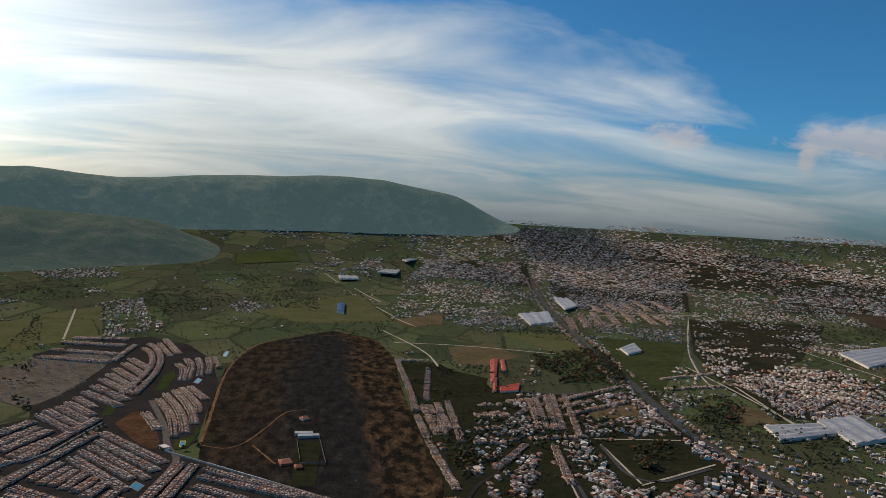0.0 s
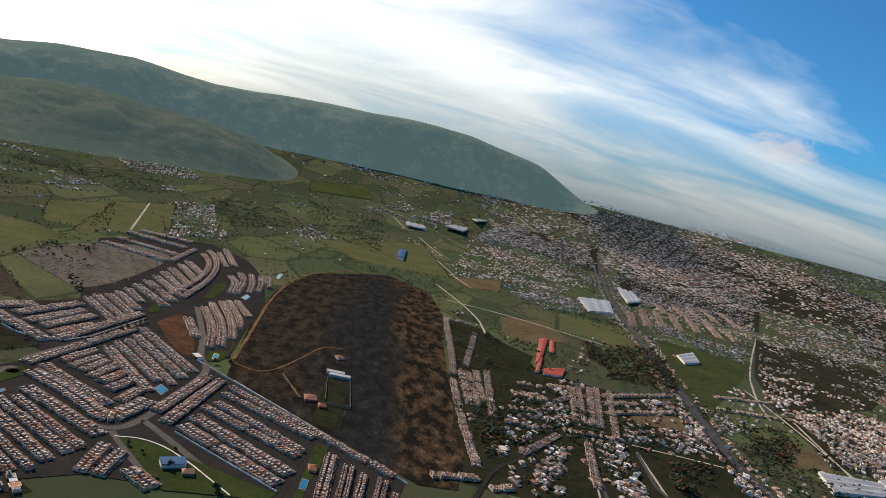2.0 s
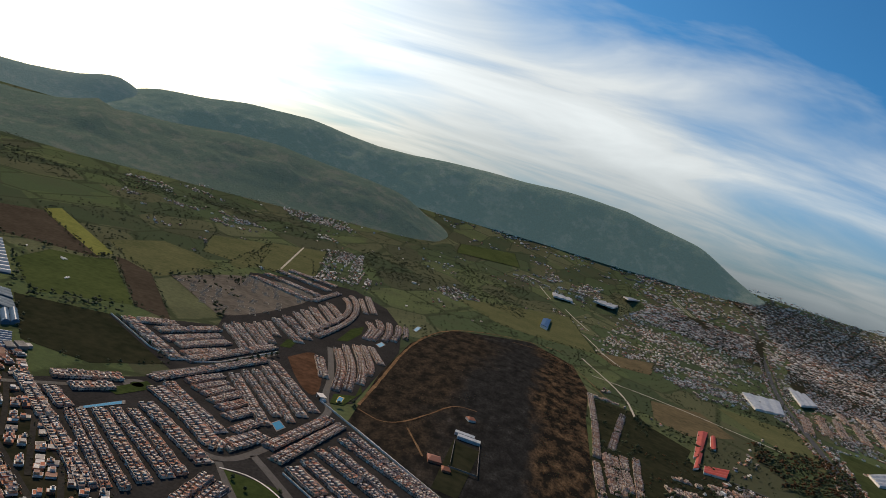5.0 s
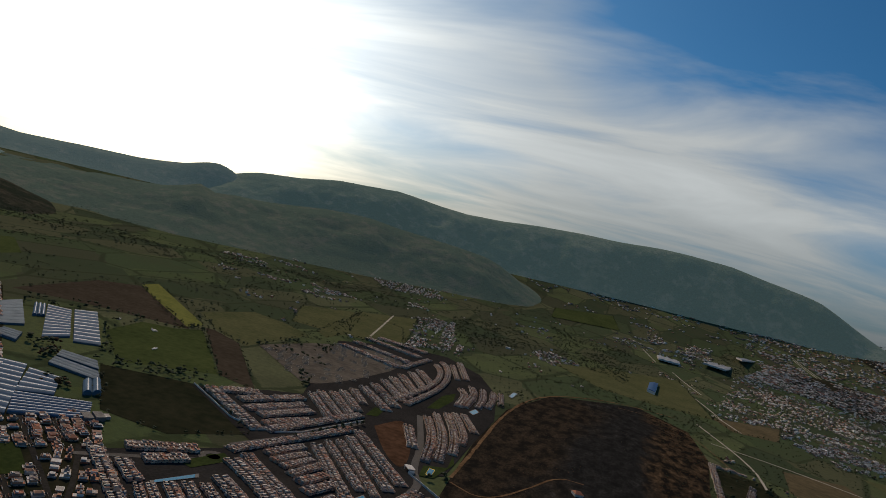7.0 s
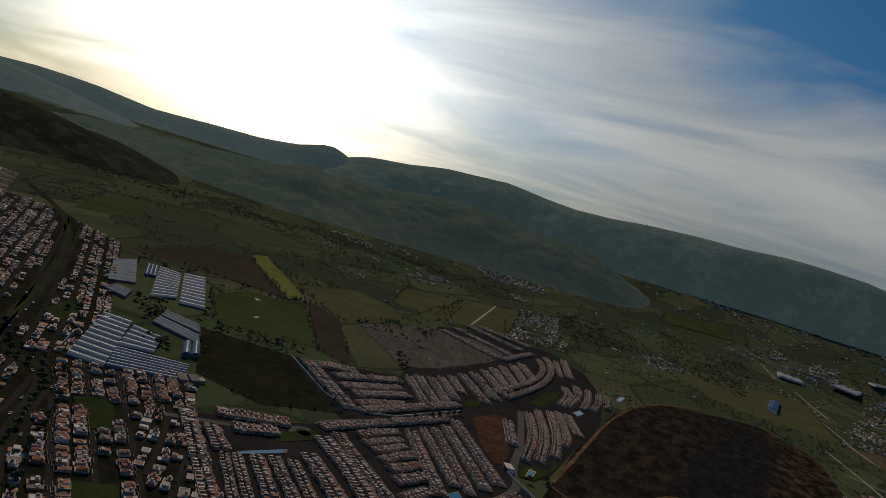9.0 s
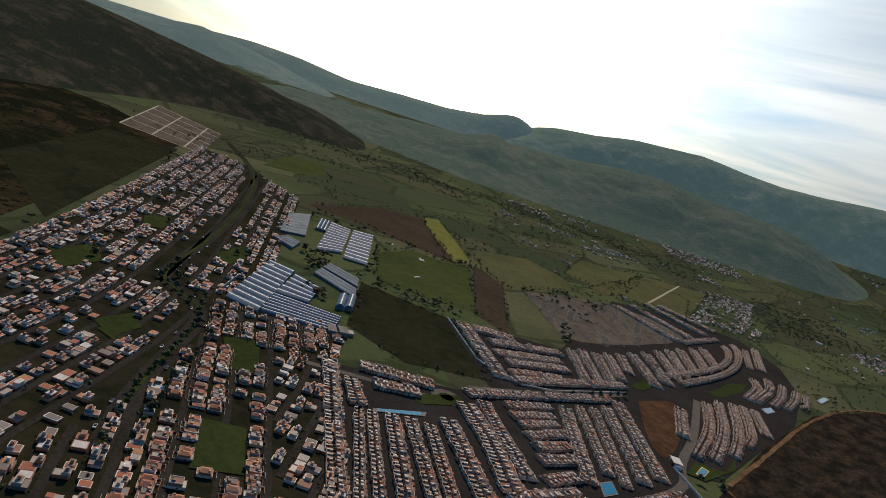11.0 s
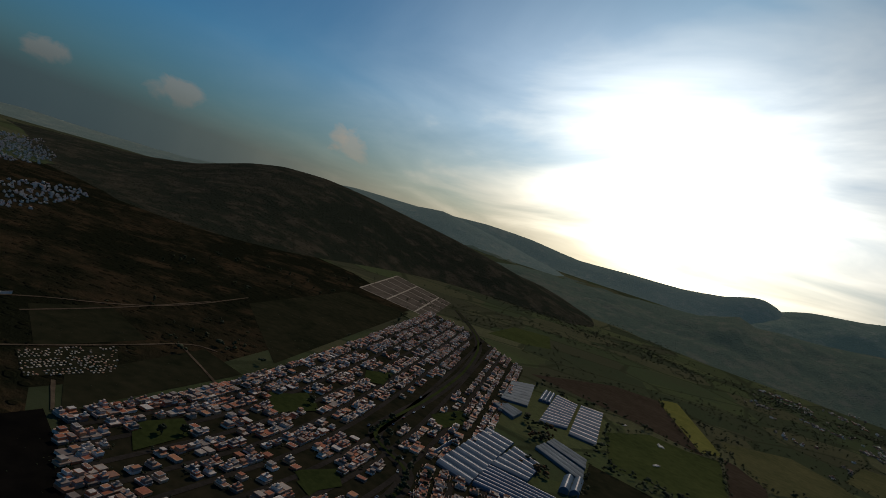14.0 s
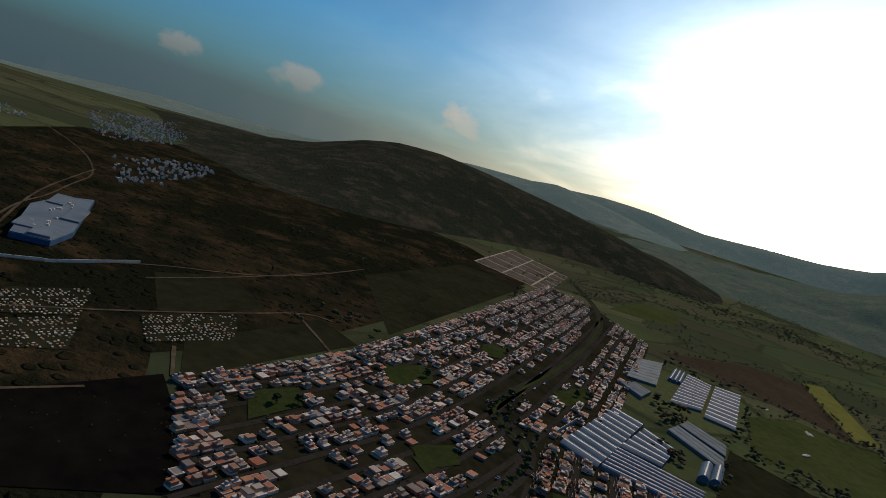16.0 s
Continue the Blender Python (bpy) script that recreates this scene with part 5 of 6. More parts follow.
def house_parts(seed):
    """Meshes of one detached house, by part name."""
    r = random.Random(seed)
    w, d = r.uniform(7.0, 9.5), r.uniform(10.0, 13.0)
    parts = []

    def add(name, boxes, mat):
        for args in boxes:
            v, f = [], []
            box_into(v, f, *args)
            parts.append((name, mesh_data(name, v, f, [MAT[mat]])))

    def ring(cx, cy, z, rw, rd):
        v, f = [], []
        for bx, by, sx, sy in ((cx, cy + rd / 2, rw + 0.3, 0.3), (cx, cy - rd / 2, rw + 0.3, 0.3), (cx - rw / 2, cy, 0.3, rd - 0.3), (cx + rw / 2, cy, 0.3, rd - 0.3)):
            box_into(v, f, bx, by, z, sx, sy, 1.0)
        parts.append(("parapet", mesh_data("parapet", v, f, [MAT["whitepaint"]])))

    add("ground_floor", [(0, 0, 0, w, d, 3.0)], "wall")
    ux, uy = r.uniform(-0.6, 0.6), r.uniform(-1.2, 1.2)
    uw, ud = w * r.uniform(0.72, 0.95), d * r.uniform(0.6, 0.85)
    if seed % 5 != 3:
        add("upper_floor", [(ux, uy, 3.0, uw, ud, 2.9)], "wall")
    top = 5.9 if seed % 5 != 3 else 3.0
    if seed % 3 == 0:
        hw, hd = uw / 2 + 0.4, ud / 2 + 0.4
        v = [(ux - hw, uy - hd, top), (ux + hw, uy - hd, top), (ux + hw, uy + hd, top), (ux - hw, uy + hd, top), (ux, uy - hd * 0.45, top + 1.9), (ux, uy + hd * 0.45, top + 1.9)]
        f = [(0, 1, 4), (1, 2, 5, 4), (2, 3, 5), (3, 0, 4, 5), (3, 2, 1, 0)]
        parts.append(("tiled_roof", mesh_data("tiled_roof", v, f, [MAT["tile"]])))
    else:
        add("roof_slab", [(ux, uy, top + 0.01, uw - 0.1, ud - 0.1, 0.35)], "terraceroof")
        ring(ux, uy, top, uw, ud)
        add("stair_head", [(ux + uw * 0.2, uy - ud * 0.2, top + 0.37, 2.6, 2.8, 2.2)], "wall")
    add("terrace_slab", [(0, 0, 3.005, w - 0.5, d - 0.5, 0.12)], "terraceroof")
    ring(0, 0, 2.6, w, d)
    add("water_tank", [(ux - uw * 0.28, uy - ud * 0.3, top + 0.37, 1.3, 1.3, 1.5)], "tank")
    add("window", [(w * 0.25, d / 2 + 0.03, 1.0, 1.8, 0.1, 1.3), (-w * 0.25, -d / 2 - 0.03, 1.0, 2.2, 0.1, 1.3), (w / 2 + 0.03, 0.5, 1.0, 0.1, 1.8, 1.3)], "pane")
    add("yard_wall", [(0, -d / 2 - 3.2, 0, w, 0.25, 2.1), (w / 2, -d / 2 - 1.6, 0, 0.25, 3.0, 2.1)], "wall")
    return parts


HOUSES = [house_parts(s) for s in range(12)]
HOUSE_LABELS = ["white two-storey house with a tiled hip roof and walled yard", "cream flat-roofed house with a stair head on the roof", "pale two-storey house with a flat grey roof and tank",
                "low brick-coloured house with a clay tile roof", "white modern house with flat roofs at two levels", "ochre flat-roofed house with a walled front yard"]


def detached(x, y, ang, i, scale=1.0, group="houses of the subdivision"):
    base = new("house", None)
    base.matrix_basis = Matrix.LocRotScale((x, y, land(x, y) + 0.3), Euler((0, 0, ang)), (scale, scale, scale * 0.74))
    tagged(base, HOUSE_LABELS[i % 6], "house", group)
    walls = None
    for name, me in HOUSES[i]:
        ob = part(name, me, walls if name == "window" else base)
        walls = ob if name == "ground_floor" else walls
    return base


def stuff_houses(name, spots, label, wall="wall", edge="whitepaint"):
    """Many small houses as one joined mass: each with a body, a second level and a roof edge."""
    v, f, m = [], [], []
    for x, y, a, s in spots:
        z = land(x, y) + 0.1
        w, d = s * rng.uniform(7.6, 10.6), s * rng.uniform(8, 13)
        ca, sa = math.cos(a), math.sin(a)

        def level(ox, oy, z0, lw, ld, lh):
            """One storey: walls, a pale roof edge and a painted roof floor set inside it."""
            px, py = x + ox * ca - oy * sa, y + ox * sa + oy * ca
            box_into(v, f, px, py, z0, lw, ld, lh, a, False, 0, m)
            box_into(v, f, px, py, z0 + lh - 0.25, lw + 0.15, ld + 0.15, 0.45, a, True, 3, m)
            b = len(v)
            v.extend((px + ux * ca - uy * sa, py + ux * sa + uy * ca, z0 + lh + 0.22) for ux, uy in ((-lw * 0.45, -ld * 0.45), (lw * 0.45, -ld * 0.45), (lw * 0.45, ld * 0.45), (-lw * 0.45, ld * 0.45)))
            f.append((b, b + 1, b + 2, b + 3))
            m.append(2)

        level(0, 0, z, w, d, 2.3 * (0.55 + 0.45 * s))
        top = z + 2.3 * (0.55 + 0.45 * s) + 0.23
        if rng.random() < 0.75:
            uw, ud = w * rng.uniform(0.55, 0.95), d * rng.uniform(0.45, 0.7)
            ox, oy = (w - uw) / 2 * rng.choice((-1, 0, 1)), (d - ud) / 2 * rng.choice((-1, 0.3, 1))
            level(ox, oy, top, uw, ud, 2.0 * (0.55 + 0.45 * s))
            if rng.random() < 0.5:
                box_into(v, f, x + ox * ca - oy * sa, y + ox * sa + oy * ca, top + 2.0 * (0.55 + 0.45 * s) + 0.24, 2.0 * s, 2.4 * s, 1.7, a + 0.0, True, 3, m)
    if not v:
        return
    ob = new(name, mesh_data(name, v, f, [MAT[wall], MAT["flatroof"], MAT["terraceroof"], MAT[edge]], m))
    return tagged(ob, label, "houses", kind="stuff")


# lots of the subdivision: rows kept parallel to its straight outer edge
edge_line = smooth_line([(-429, 243), (-535, 374), (-615, 472), (-796, 625), (-1296, 1011)], 3.4)
green_zone = [(-538, 652), (-446, 728), (-525, 779), (-657, 933), (-809, 1093), (-868, 998), (-859, 943), (-747, 852), (-660, 796)]
boul = smooth_line(BOULEVARD[0], 10)
taken, detached_spots, joined_spots = [], [], []
north_part = [(-189, 316), (-295, 333), (-396, 525), (-442, 571), (-487, 612), (-533, 640), (-527, 653), (-484, 733), (-449, 726), (-410, 623), (-181, 486)]
ux, uy = -0.841, 0.540
for row in range(-18, 18):
    v_off = 27 * (row // 2) + (11.5 if row % 2 else 0)
    for i in range(-50, 70):
        x, y = -335 + ux * i * 6.6 - uy * v_off, 566 + uy * i * 6.6 + ux * v_off
        if not inside(north_part, x, y) or any(inside(p, x, y) for p in PARKS) or i % 17 in (0, 1) or rng.random() < 0.22 + 0.5 * max(0.0, noise.noise(Vector((x * 0.03, y * 0.03, 6.0)))):
            continue
        x, y = x + rng.uniform(-1.2, 1.2), y + rng.uniform(-1.2, 1.2)
        taken.append((x, y))
        detached_spots.append((x, y, math.atan2(uy, ux) + (math.pi if row % 2 else 0)))
for k_off in range(50):
    v_off = 5 + 22 * (k_off // 2) + (8.6 if k_off % 2 else 0)
    run = 0.0
    for i in range(2, len(edge_line) - 2):
        (x0, y0), (x1, y1) = edge_line[max(0, i - 14)], edge_line[min(len(edge_line) - 1, i + 14)]
        d = math.hypot(x1 - x0, y1 - y0)
        tx, ty = (x1 - x0) / d, (y1 - y0) / d
        wob = 0.9 * noise.noise(Vector((i * 0.21, k_off * 3.7, 5.0)))
        x, y = edge_line[i][0] + ty * (v_off + wob), edge_line[i][1] - tx * (v_off + wob)
        if not inside(list(sub_poly), x, y) or inside(green_zone, x, y):
            continue
        if any(inside(p, x, y) for p in PARKS) or min((bx - x) ** 2 + (by - y) ** 2 for bx, by in boul) < 19 ** 2:
            continue
        if inside(north_part, x, y) or (i * 3.4) % 84 < 9 or any((hx - x) ** 2 + (hy - y) ** 2 < 6.9 ** 2 for hx, hy in taken):
            continue
        fill = 0.5 + 1.1 * noise.noise(Vector((x * 0.030, y * 0.030, 2.0)))
        if rng.random() > 0.10 + 0.74 * fill and v_off > 10:
            continue
        taken.append((x, y))
        ang = math.atan2(ty, tx) + (math.pi if k_off % 2 else 0) + rng.choice((0, 0, 0, math.pi / 2)) + rng.uniform(-0.04, 0.04)
        if math.hypot(x + 346, y - 486) < 380 and len(detached_spots) < 205:
            detached_spots.append((x, y, ang))
        else:
            joined_spots.append((x, y, ang, 0.66))
joined_spots += [(x, y, a, 0.66) for x, y, a in detached_spots[225:]]
for k, (x, y, a) in enumerate(detached_spots[:225]):
    detached(x, y, a, rng.randrange(12), 0.70)
stuff_houses("distant_houses", joined_spots, "white and brick houses packed along the far streets")
# streets between the lots
for k, v_off in enumerate(20.3 + 22 * q for q in range(22)):
    line = []
    for i in range(2, len(edge_line) - 2, 4):
        (x0, y0), (x1, y1) = edge_line[max(0, i - 14)], edge_line[min(len(edge_line) - 1, i + 14)]
        d = math.hypot(x1 - x0, y1 - y0)
        x, y = edge_line[i][0] + (y1 - y0) / d * v_off, edge_line[i][1] - (x1 - x0) / d * v_off
        if inside(list(sub_poly), x, y) and not inside(green_zone, x, y) and not inside(north_part, x, y):
            line.append((x, y))
        elif len(line) > 3:
            break
    if len(line) > 3:
        strip("street", line, 4.6, 0.55 + 0.01 * k, MAT["lotstreet"], "narrow residential street between lots", "street")

for k in range(-8, 9):
    line = []
    for i in range(-40, 60, 2):
        x, y = -335 + ux * i * 8.1 - uy * (27 * k + 19), 566 + uy * i * 8.1 + ux * (27 * k + 19)
        if inside(north_part, x, y):
            line.append((x, y))
    if len(line) > 3:
        strip("street", line, 5.0, 0.5 + 0.01 * k, MAT["lotstreet"], "narrow residential street between lots", "street")

# ---------------------------------------------------------------- the town


def scatter(poly, spacing, seed, ang, keep, size):
    r = random.Random(seed)
    xs, ys = [p[0] for p in poly], [p[1] for p in poly]
    cx, cy = (min(xs) + max(xs)) / 2, (min(ys) + max(ys)) / 2
    n = int(max(max(xs) - min(xs), max(ys) - min(ys)) / spacing) + 2
    out = []
    c, s = math.cos(ang), math.sin(ang)
    for i in range(-n, n):
        for j in range(-n, n):
            if (i % 5 == 4 or j % 9 == 8) and r.random() < 0.85:
                continue
            u, w = i * spacing + r.uniform(-0.2, 0.2) * spacing, j * spacing + r.uniform(-0.25, 0.25) * spacing
            x, y = cx + u * c - w * s, cy + u * s + w * c
            if not inside(poly, x, y):
                continue
            if r.random() > keep * (0.45 + 1.1 * max(0.0, 0.5 + noise.noise(Vector((x * 0.008, y * 0.008, seed))))):
                continue
            out.append((x, y, ang + r.choice((0, math.pi / 2)) + r.uniform(-0.08, 0.08), size * r.uniform(0.75, 1.25)))
    return out


road_cells = set()
for line, wide in [(HIGHWAY[0], 16.0)] + [(q, 9.0) for q in TOWN_STREETS] + [(q, 9.0) for q in LANES + TOWN_LANES]:
    for x, y in smooth_line(line, 4.0):
        for ex in (-wide, 0, wide):
            for ey in (-wide, 0, wide):
                road_cells.add((int((x + ex) // 8), int((y + ey) // 8)))
for _, *row in TOWN_ROWS + TOWN_GRID:
    for x, y in smooth_line(row, 5.0):
        for ex in (-9, 0, 9):
            for ey in (-9, 0, 9):
                road_cells.add((int((x + ex) // 8), int((y + ey) // 8)))
boxed = lambda poly: (min(p[0] for p in poly), min(p[1] for p in poly), max(p[0] for p in poly), max(p[1] for p in poly), list(poly))
OPEN_LAND = [boxed(p) for p in [burnt_poly] + list(ESTATE_PAVING) + [q for _, *q in FIELDS + FIELDS_EAST] + [q for _, *q in BIG_SHEDS] + [q for _, *q in WOODS] + [list(q) for q in BARE_SOIL]]
NEAR_BLOCKS = [(189, 758), (254, 1233), (350, 1266), (479, 1237), (636, 1260), (605, 985), (610, 820), (620, 727)]
BUILT_UP = [(0.52, boxed(NEAR_BLOCKS))] + [(0.66, boxed(p)) for _, *p in DISTRICTS_FAR[2:7]] + [(0.60 if kind == "dense" else 0.5 if p[0][1] > 3000 and p[0][0] < 1000 else 0.06, boxed(p)) for kind, *p in DISTRICTS + DISTRICTS_FAR]
hit_box = lambda b, x, y: b[0] < x < b[2] and b[1] < y < b[3] and inside(b[4], x, y)


def plain_box(v, f, m, x, y, z, w, d, h, c, s, side, top):
    b = len(v)
    for zz in (z, z + h):
        for ux, uy in ((-w, -d), (w, -d), (w, d), (-w, d)):
            v.append((x + ux * c - uy * s, y + ux * s + uy * c, zz))
    f += [(b, b + 1, b + 5, b + 4), (b + 1, b + 2, b + 6, b + 5), (b + 2, b + 3, b + 7, b + 6), (b + 3, b, b + 4, b + 7), (b + 4, b + 5, b + 6, b + 7)]
    m += [side] * 4 + [top]


def build_town():
    """Blocks of small houses on street grids of three headings, with garden trees; denser in the built-up districts."""
    r = random.Random(77)
    quarters = {}
    trees_at = []
    pitch = 9.6
    for lattice, ang in enumerate((0.22, 0.62, 1.02)):
        c, s = math.cos(ang), math.sin(ang)
        n = int(4750 / pitch)
        for i in range(-n, n):
            for j in range(-n, n):
                u, w = i * pitch, j * pitch
                x, y = CENTRE.x + u * c - w * s, CENTRE.y + u * s + w * c
                dx, dy = x - CENTRE.x, y - CENTRE.y
                if dy < 250:
                    continue
                rr = math.hypot(dx, dy)
                az = math.degrees(math.atan2(-dx, dy))
                if not (620 < rr < 4880 and -56 < az < 34) or (rr < 1100 and az > -15):
                    continue
                region = int((noise.noise(Vector((x * 0.0016, y * 0.0016, 31.0))) * 1.6 + 0.5) * 3)
                if min(2, max(0, region)) != lattice:
                    continue
                if rr > 3000 and (i + j) % 2:
                    continue
                street = i % 6 == 5 or j % 11 == 10
                d1 = noise.noise(Vector((x * 0.0030, y * 0.0030, 3.3)))
                d2 = noise.noise(Vector((x * 0.011, y * 0.011, 8.8)))
                dens = 0.02 + 0.55 * d1 + 0.75 * d2 + (0.26 if az < -22 and rr < 1900 else 0.17 if az < -22 or rr > 1900 and az < -8 else -0.30) + (0.14 if rr > 2600 and az < 2 else 0.0) + (0.12 if rr > 3000 and az < -8 else 0.0)
                for gain, b in BUILT_UP:
                    if hit_box(b, x, y):
                        dens += gain
                        break
                chance = r.random()
                if street and chance > 0.10:
                    continue
                if chance > max(dens, 0.008 if az < -22 else 0.002):
                    if r.random() < (0.13 if rr < 1900 else 0.05) + (0.20 if dens > 0.12 else 0.0):
                        trees_at.append((x, y))
                    continue
                if (int(x // 8), int(y // 8)) in road_cells or any(hit_box(b, x, y) for b in OPEN_LAND):
                    continue
                loose = 1.6 if rr < 2000 else 4.5
                x += r.uniform(-loose, loose)
                y += r.uniform(-loose, loose)
                key = (int(x // 900), int(y // 900))
                v, f, m = quarters.setdefault(key, ([], [], []))
                z = land(x, y)
                a = ang + r.uniform(-0.06, 0.06)
                ca, sa = math.cos(a), math.sin(a)
                hw, hd = r.uniform(1.8, 3.8), r.uniform(2.0, 4.2)
                if r.random() < 0.03:
                    hw, hd = hw * 2.2, hd * 1.6
                if rr > 3200:
                    hw, hd = hw * 1.7, hd * 1.7
                h = r.choice((2.4, 2.5, 2.6, 2.7, 4.6)) * (1.0 if rr < 2600 else 1.2)
                plain_box(v, f, m, x, y, z, hw, hd, h, ca, sa, 0, 1)
                if rr < 2300 and r.random() < 0.6:
                    t = r.uniform(-0.4, 0.4)
                    plain_box(v, f, m, x + t * hw * ca, y + t * hw * sa, z + h + 0.01, hw * 0.5, hd * 0.45, 1.8, ca, sa, 0, 1)
                if rr < 2300 and r.random() < 0.4:
                    plain_box(v, f, m, x + (hd + 1.2) * sa, y - (hd + 1.2) * ca, z, hw * 0.9, 1.15, 1.9, ca, sa, 0, 1)
    for key, (v, f, m) in sorted(quarters.items()):
        ob = new("town_houses", mesh_data("town_houses", v, f, [MAT["townwall"], MAT["townroof"]], m))
        tagged(ob, "crowded low town houses, white, grey and brick red", "houses", kind="stuff")
    return trees_at


town_trees = build_town()
for k, (kind, *poly) in enumerate(DISTRICTS_FAR):
    cx, cy = sum(p[0] for p in poly) / len(poly), sum(p[1] for p in poly) / len(poly)
    if cy < 0 or kind == "village":
        stuff_houses("village_houses", scatter(poly, 13.0, k + 40, 0.5, 0.6, 0.46), "scattered white village houses below the dark hill", "whitewall", "whitewall")
# houses strung along the highway and between the blocks near the hill
spots = []
for x, y, a in along(HIGHWAY[0][3:], 11):
    for side in (-1, 1):
        if rng.random() < 0.75:
            o = side * rng.uniform(17, 26)
            spots.append((x - math.sin(a) * o, y + math.cos(a) * o, a, 0.7))
stuff_houses("roadside_houses", spots, "low shops and houses lining the highway")
near_count = 0
near_blocks = [[(246, 900), (607, 1003), (630, 1213), (532, 1229), (405, 854), (241, 756)], [(181, 957), (450, 1178), (433, 967), (206, 757)], [(590, 835), (875, 918), (860, 1026), (640, 998)]]
for k, poly in enumerate(near_blocks):
    for q in scatter(poly, 17.0, 80 + k, 0.3, 0.42, 1.0):
        if near_count < 55 and all((hx - q[0]) ** 2 + (hy - q[1]) ** 2 > 144 for hx, hy in taken[-200:]):
            taken.append(q[:2])
            near_count += 1
            detached(q[0], q[1], q[2], rng.randrange(12), 0.72, "houses below the highway")

# foundations and first walls on the levelled plots of the estate
v, f = [], []
plots = list(BARE_SOIL[1])
for x, y, a, _ in scatter(plots, 21.0, 303, 0.42, 0.9, 1.0):
    for k in range(4):
        t = 0.42 + k * math.pi / 2
        box_into(v, f, x + 5.2 * math.cos(t), y + 5.2 * math.sin(t), land(x, y) + 0.7, 0.3, 10.4, 0.6, t)
tagged(mesh_object("foundation_walls", v, f, MAT["palelane"]), "pale foundation walls on levelled building plots", "foundations", kind="stuff")

# ---------------------------------------------------------------- farm buildings and odd things


def block(name, label, x, y, ang, parts_list, category="building"):
    """A building of boxes: (part, cx, cy, z0, sx, sy, h, material)."""
    base = new(name, None)
    base.matrix_basis = pose(x, y, land(x, y) + 0.4, 0, 0, ang)
    tagged(base, label, category)
    for pn, cx, cy, z0, sx, sy, h, mat in parts_list:
        v, f = [], []
        box_into(v, f, cx, cy, z0, sx, sy, h)
        mesh_part(pn, v, f, MAT[mat], base)
    return base


def hip_house(label, x, y, ang, w, d, h=3.2, roof="tile"):
    base = block("cottage", label, x, y, ang, [("wall_block", 0, 0, 0, w, d, h, "wall"), ("door", 0, d / 2 + 0.03, 0, 1.2, 0.1, 2.1, "tank"), ("window", w * 0.3, d / 2 + 0.03, 1, 1.5, 0.1, 1.2, "pane")], "house")
    a, b = w / 2 + 0.6, d / 2 + 0.6
    v = [(-a, -b, h), (a, -b, h), (a, b, h), (-a, b, h), (-a * 0.45, 0, h + 2.6), (a * 0.45, 0, h + 2.6)]
    mesh_part("roof", v, [(0, 1, 5, 4), (1, 2, 5), (2, 3, 4, 5), (3, 0, 4), (3, 2, 1, 0)], MAT[roof], base, "clay tile roof")


hip_house("walled house with an orange tile roof below the burnt hill", -32, 866, 15, 15, 17)
sheet("yard", [(-21, 795), (8, 792), (13, 942), (-22, 949)], 0.95, MAT["dark"], "rough grass yard of the stable", "ground")
hip_house("small outbuilding with an orange tile roof", -15, 849, 15, 9, 10)
hip_house("little red-roofed house on the burnt hill", -13, 1043, 30, 11, 12)
hip_house("club house with an orange roof beside the lawn", -110, 628, 20, 10, 9)
hip_house("orange-roofed pool house between the rows", -4, 686, 10, 8, 12)
block("stable", "long grey stable with flat roofs inside a walled yard", -5, 967, 5, [("wing", -6, 8, 0, 26, 9, 4, "metalroof"), ("wing", 0, -4, 0, 30, 10, 4, "metalroof"), ("yard_wall", 15, -55, 0, 0.3, 105, 1.7, "greywall"), ("yard_wall", -17, -55, 0, 0.3, 80, 1.7, "greywall"), ("yard_wall", -2, -108, 0, 34, 0.3, 1.7, "greywall")])
block("sports_hall", "low hall with a pale blue roof on the estate lawn", -127, 638, 28, [("wall_block", 0, 0, 0, 22, 13, 4.5, "whitewall"), ("roof", 0, 0, 4.55, 23, 14, 0.5, "bluepaint")])
block("gate_house", "small white gate house at the estate entrance", -187, 917, 40, [("lodge", 0, 0, 0, 6, 4, 3, "whitewall"), ("canopy", 0, 8, 4.2, 9, 14, 0.5, "whitewall"), ("pillar", 4, 13, 0, 0.6, 0.6, 4.2, "whitewall"), ("pillar", -4, 13, 0, 0.6, 0.6, 4.2, "whitewall")])
block("farm_shed", "pair of grey sheds at the field edge", -466, 733, 60, [("store", -5, 0, 0, 9, 16, 4, "greywall"), ("store", 6, 0, 0, 9, 16, 4.5, "greywall"), ("lean_to", 14, 2, 0, 6, 9, 3, "wall")])
for x, y, a, n in ((-710, 1090, 60, 5), (-632, 1007, 20, 3), (-772, 1084, 30, 2)):
    block("irrigation_pipes", "stack of pale pipes lying on the green field", x, y, a, [("pipe", 1.6 * k, rng.uniform(-3, 3), 0, 0.9, rng.uniform(9, 17), 0.9, "whitewall") for k in range(n)], "pipes")
for line, label in (([(-696, 216), (-715, 251), (-716, 257)], "white boundary wall in front of the shopping hall"), ([(-714, 255), (-745, 287), (-778, 320)], "white boundary wall in front of the shopping hall"), ([(-389, 298), (-427, 288), (-470, 277)], "pale boundary wall of the dark field")):
    v, f = [], []
    for (x0, y0), (x1, y1) in zip(line, line[1:]):
        box_into(v, f, (x0 + x1) / 2, (y0 + y1) / 2, 0, math.dist((x0, y0), (x1, y1)), 0.6, 2.8, math.atan2(y1 - y0, x1 - x0))
    tagged(mesh_object("boundary_wall", v, f, MAT["whitewall"]), label, "wall", kind="structure")
rows_of([("S", (-468, 265), (-428, 277)), ("S", (-475, 276), (-436, 287)), ("S", (-428, 277), (-420, 286))], "short row of orange brick houses beside the dark field", 0.9, 9.0, 5.0, "rows beyond the field")
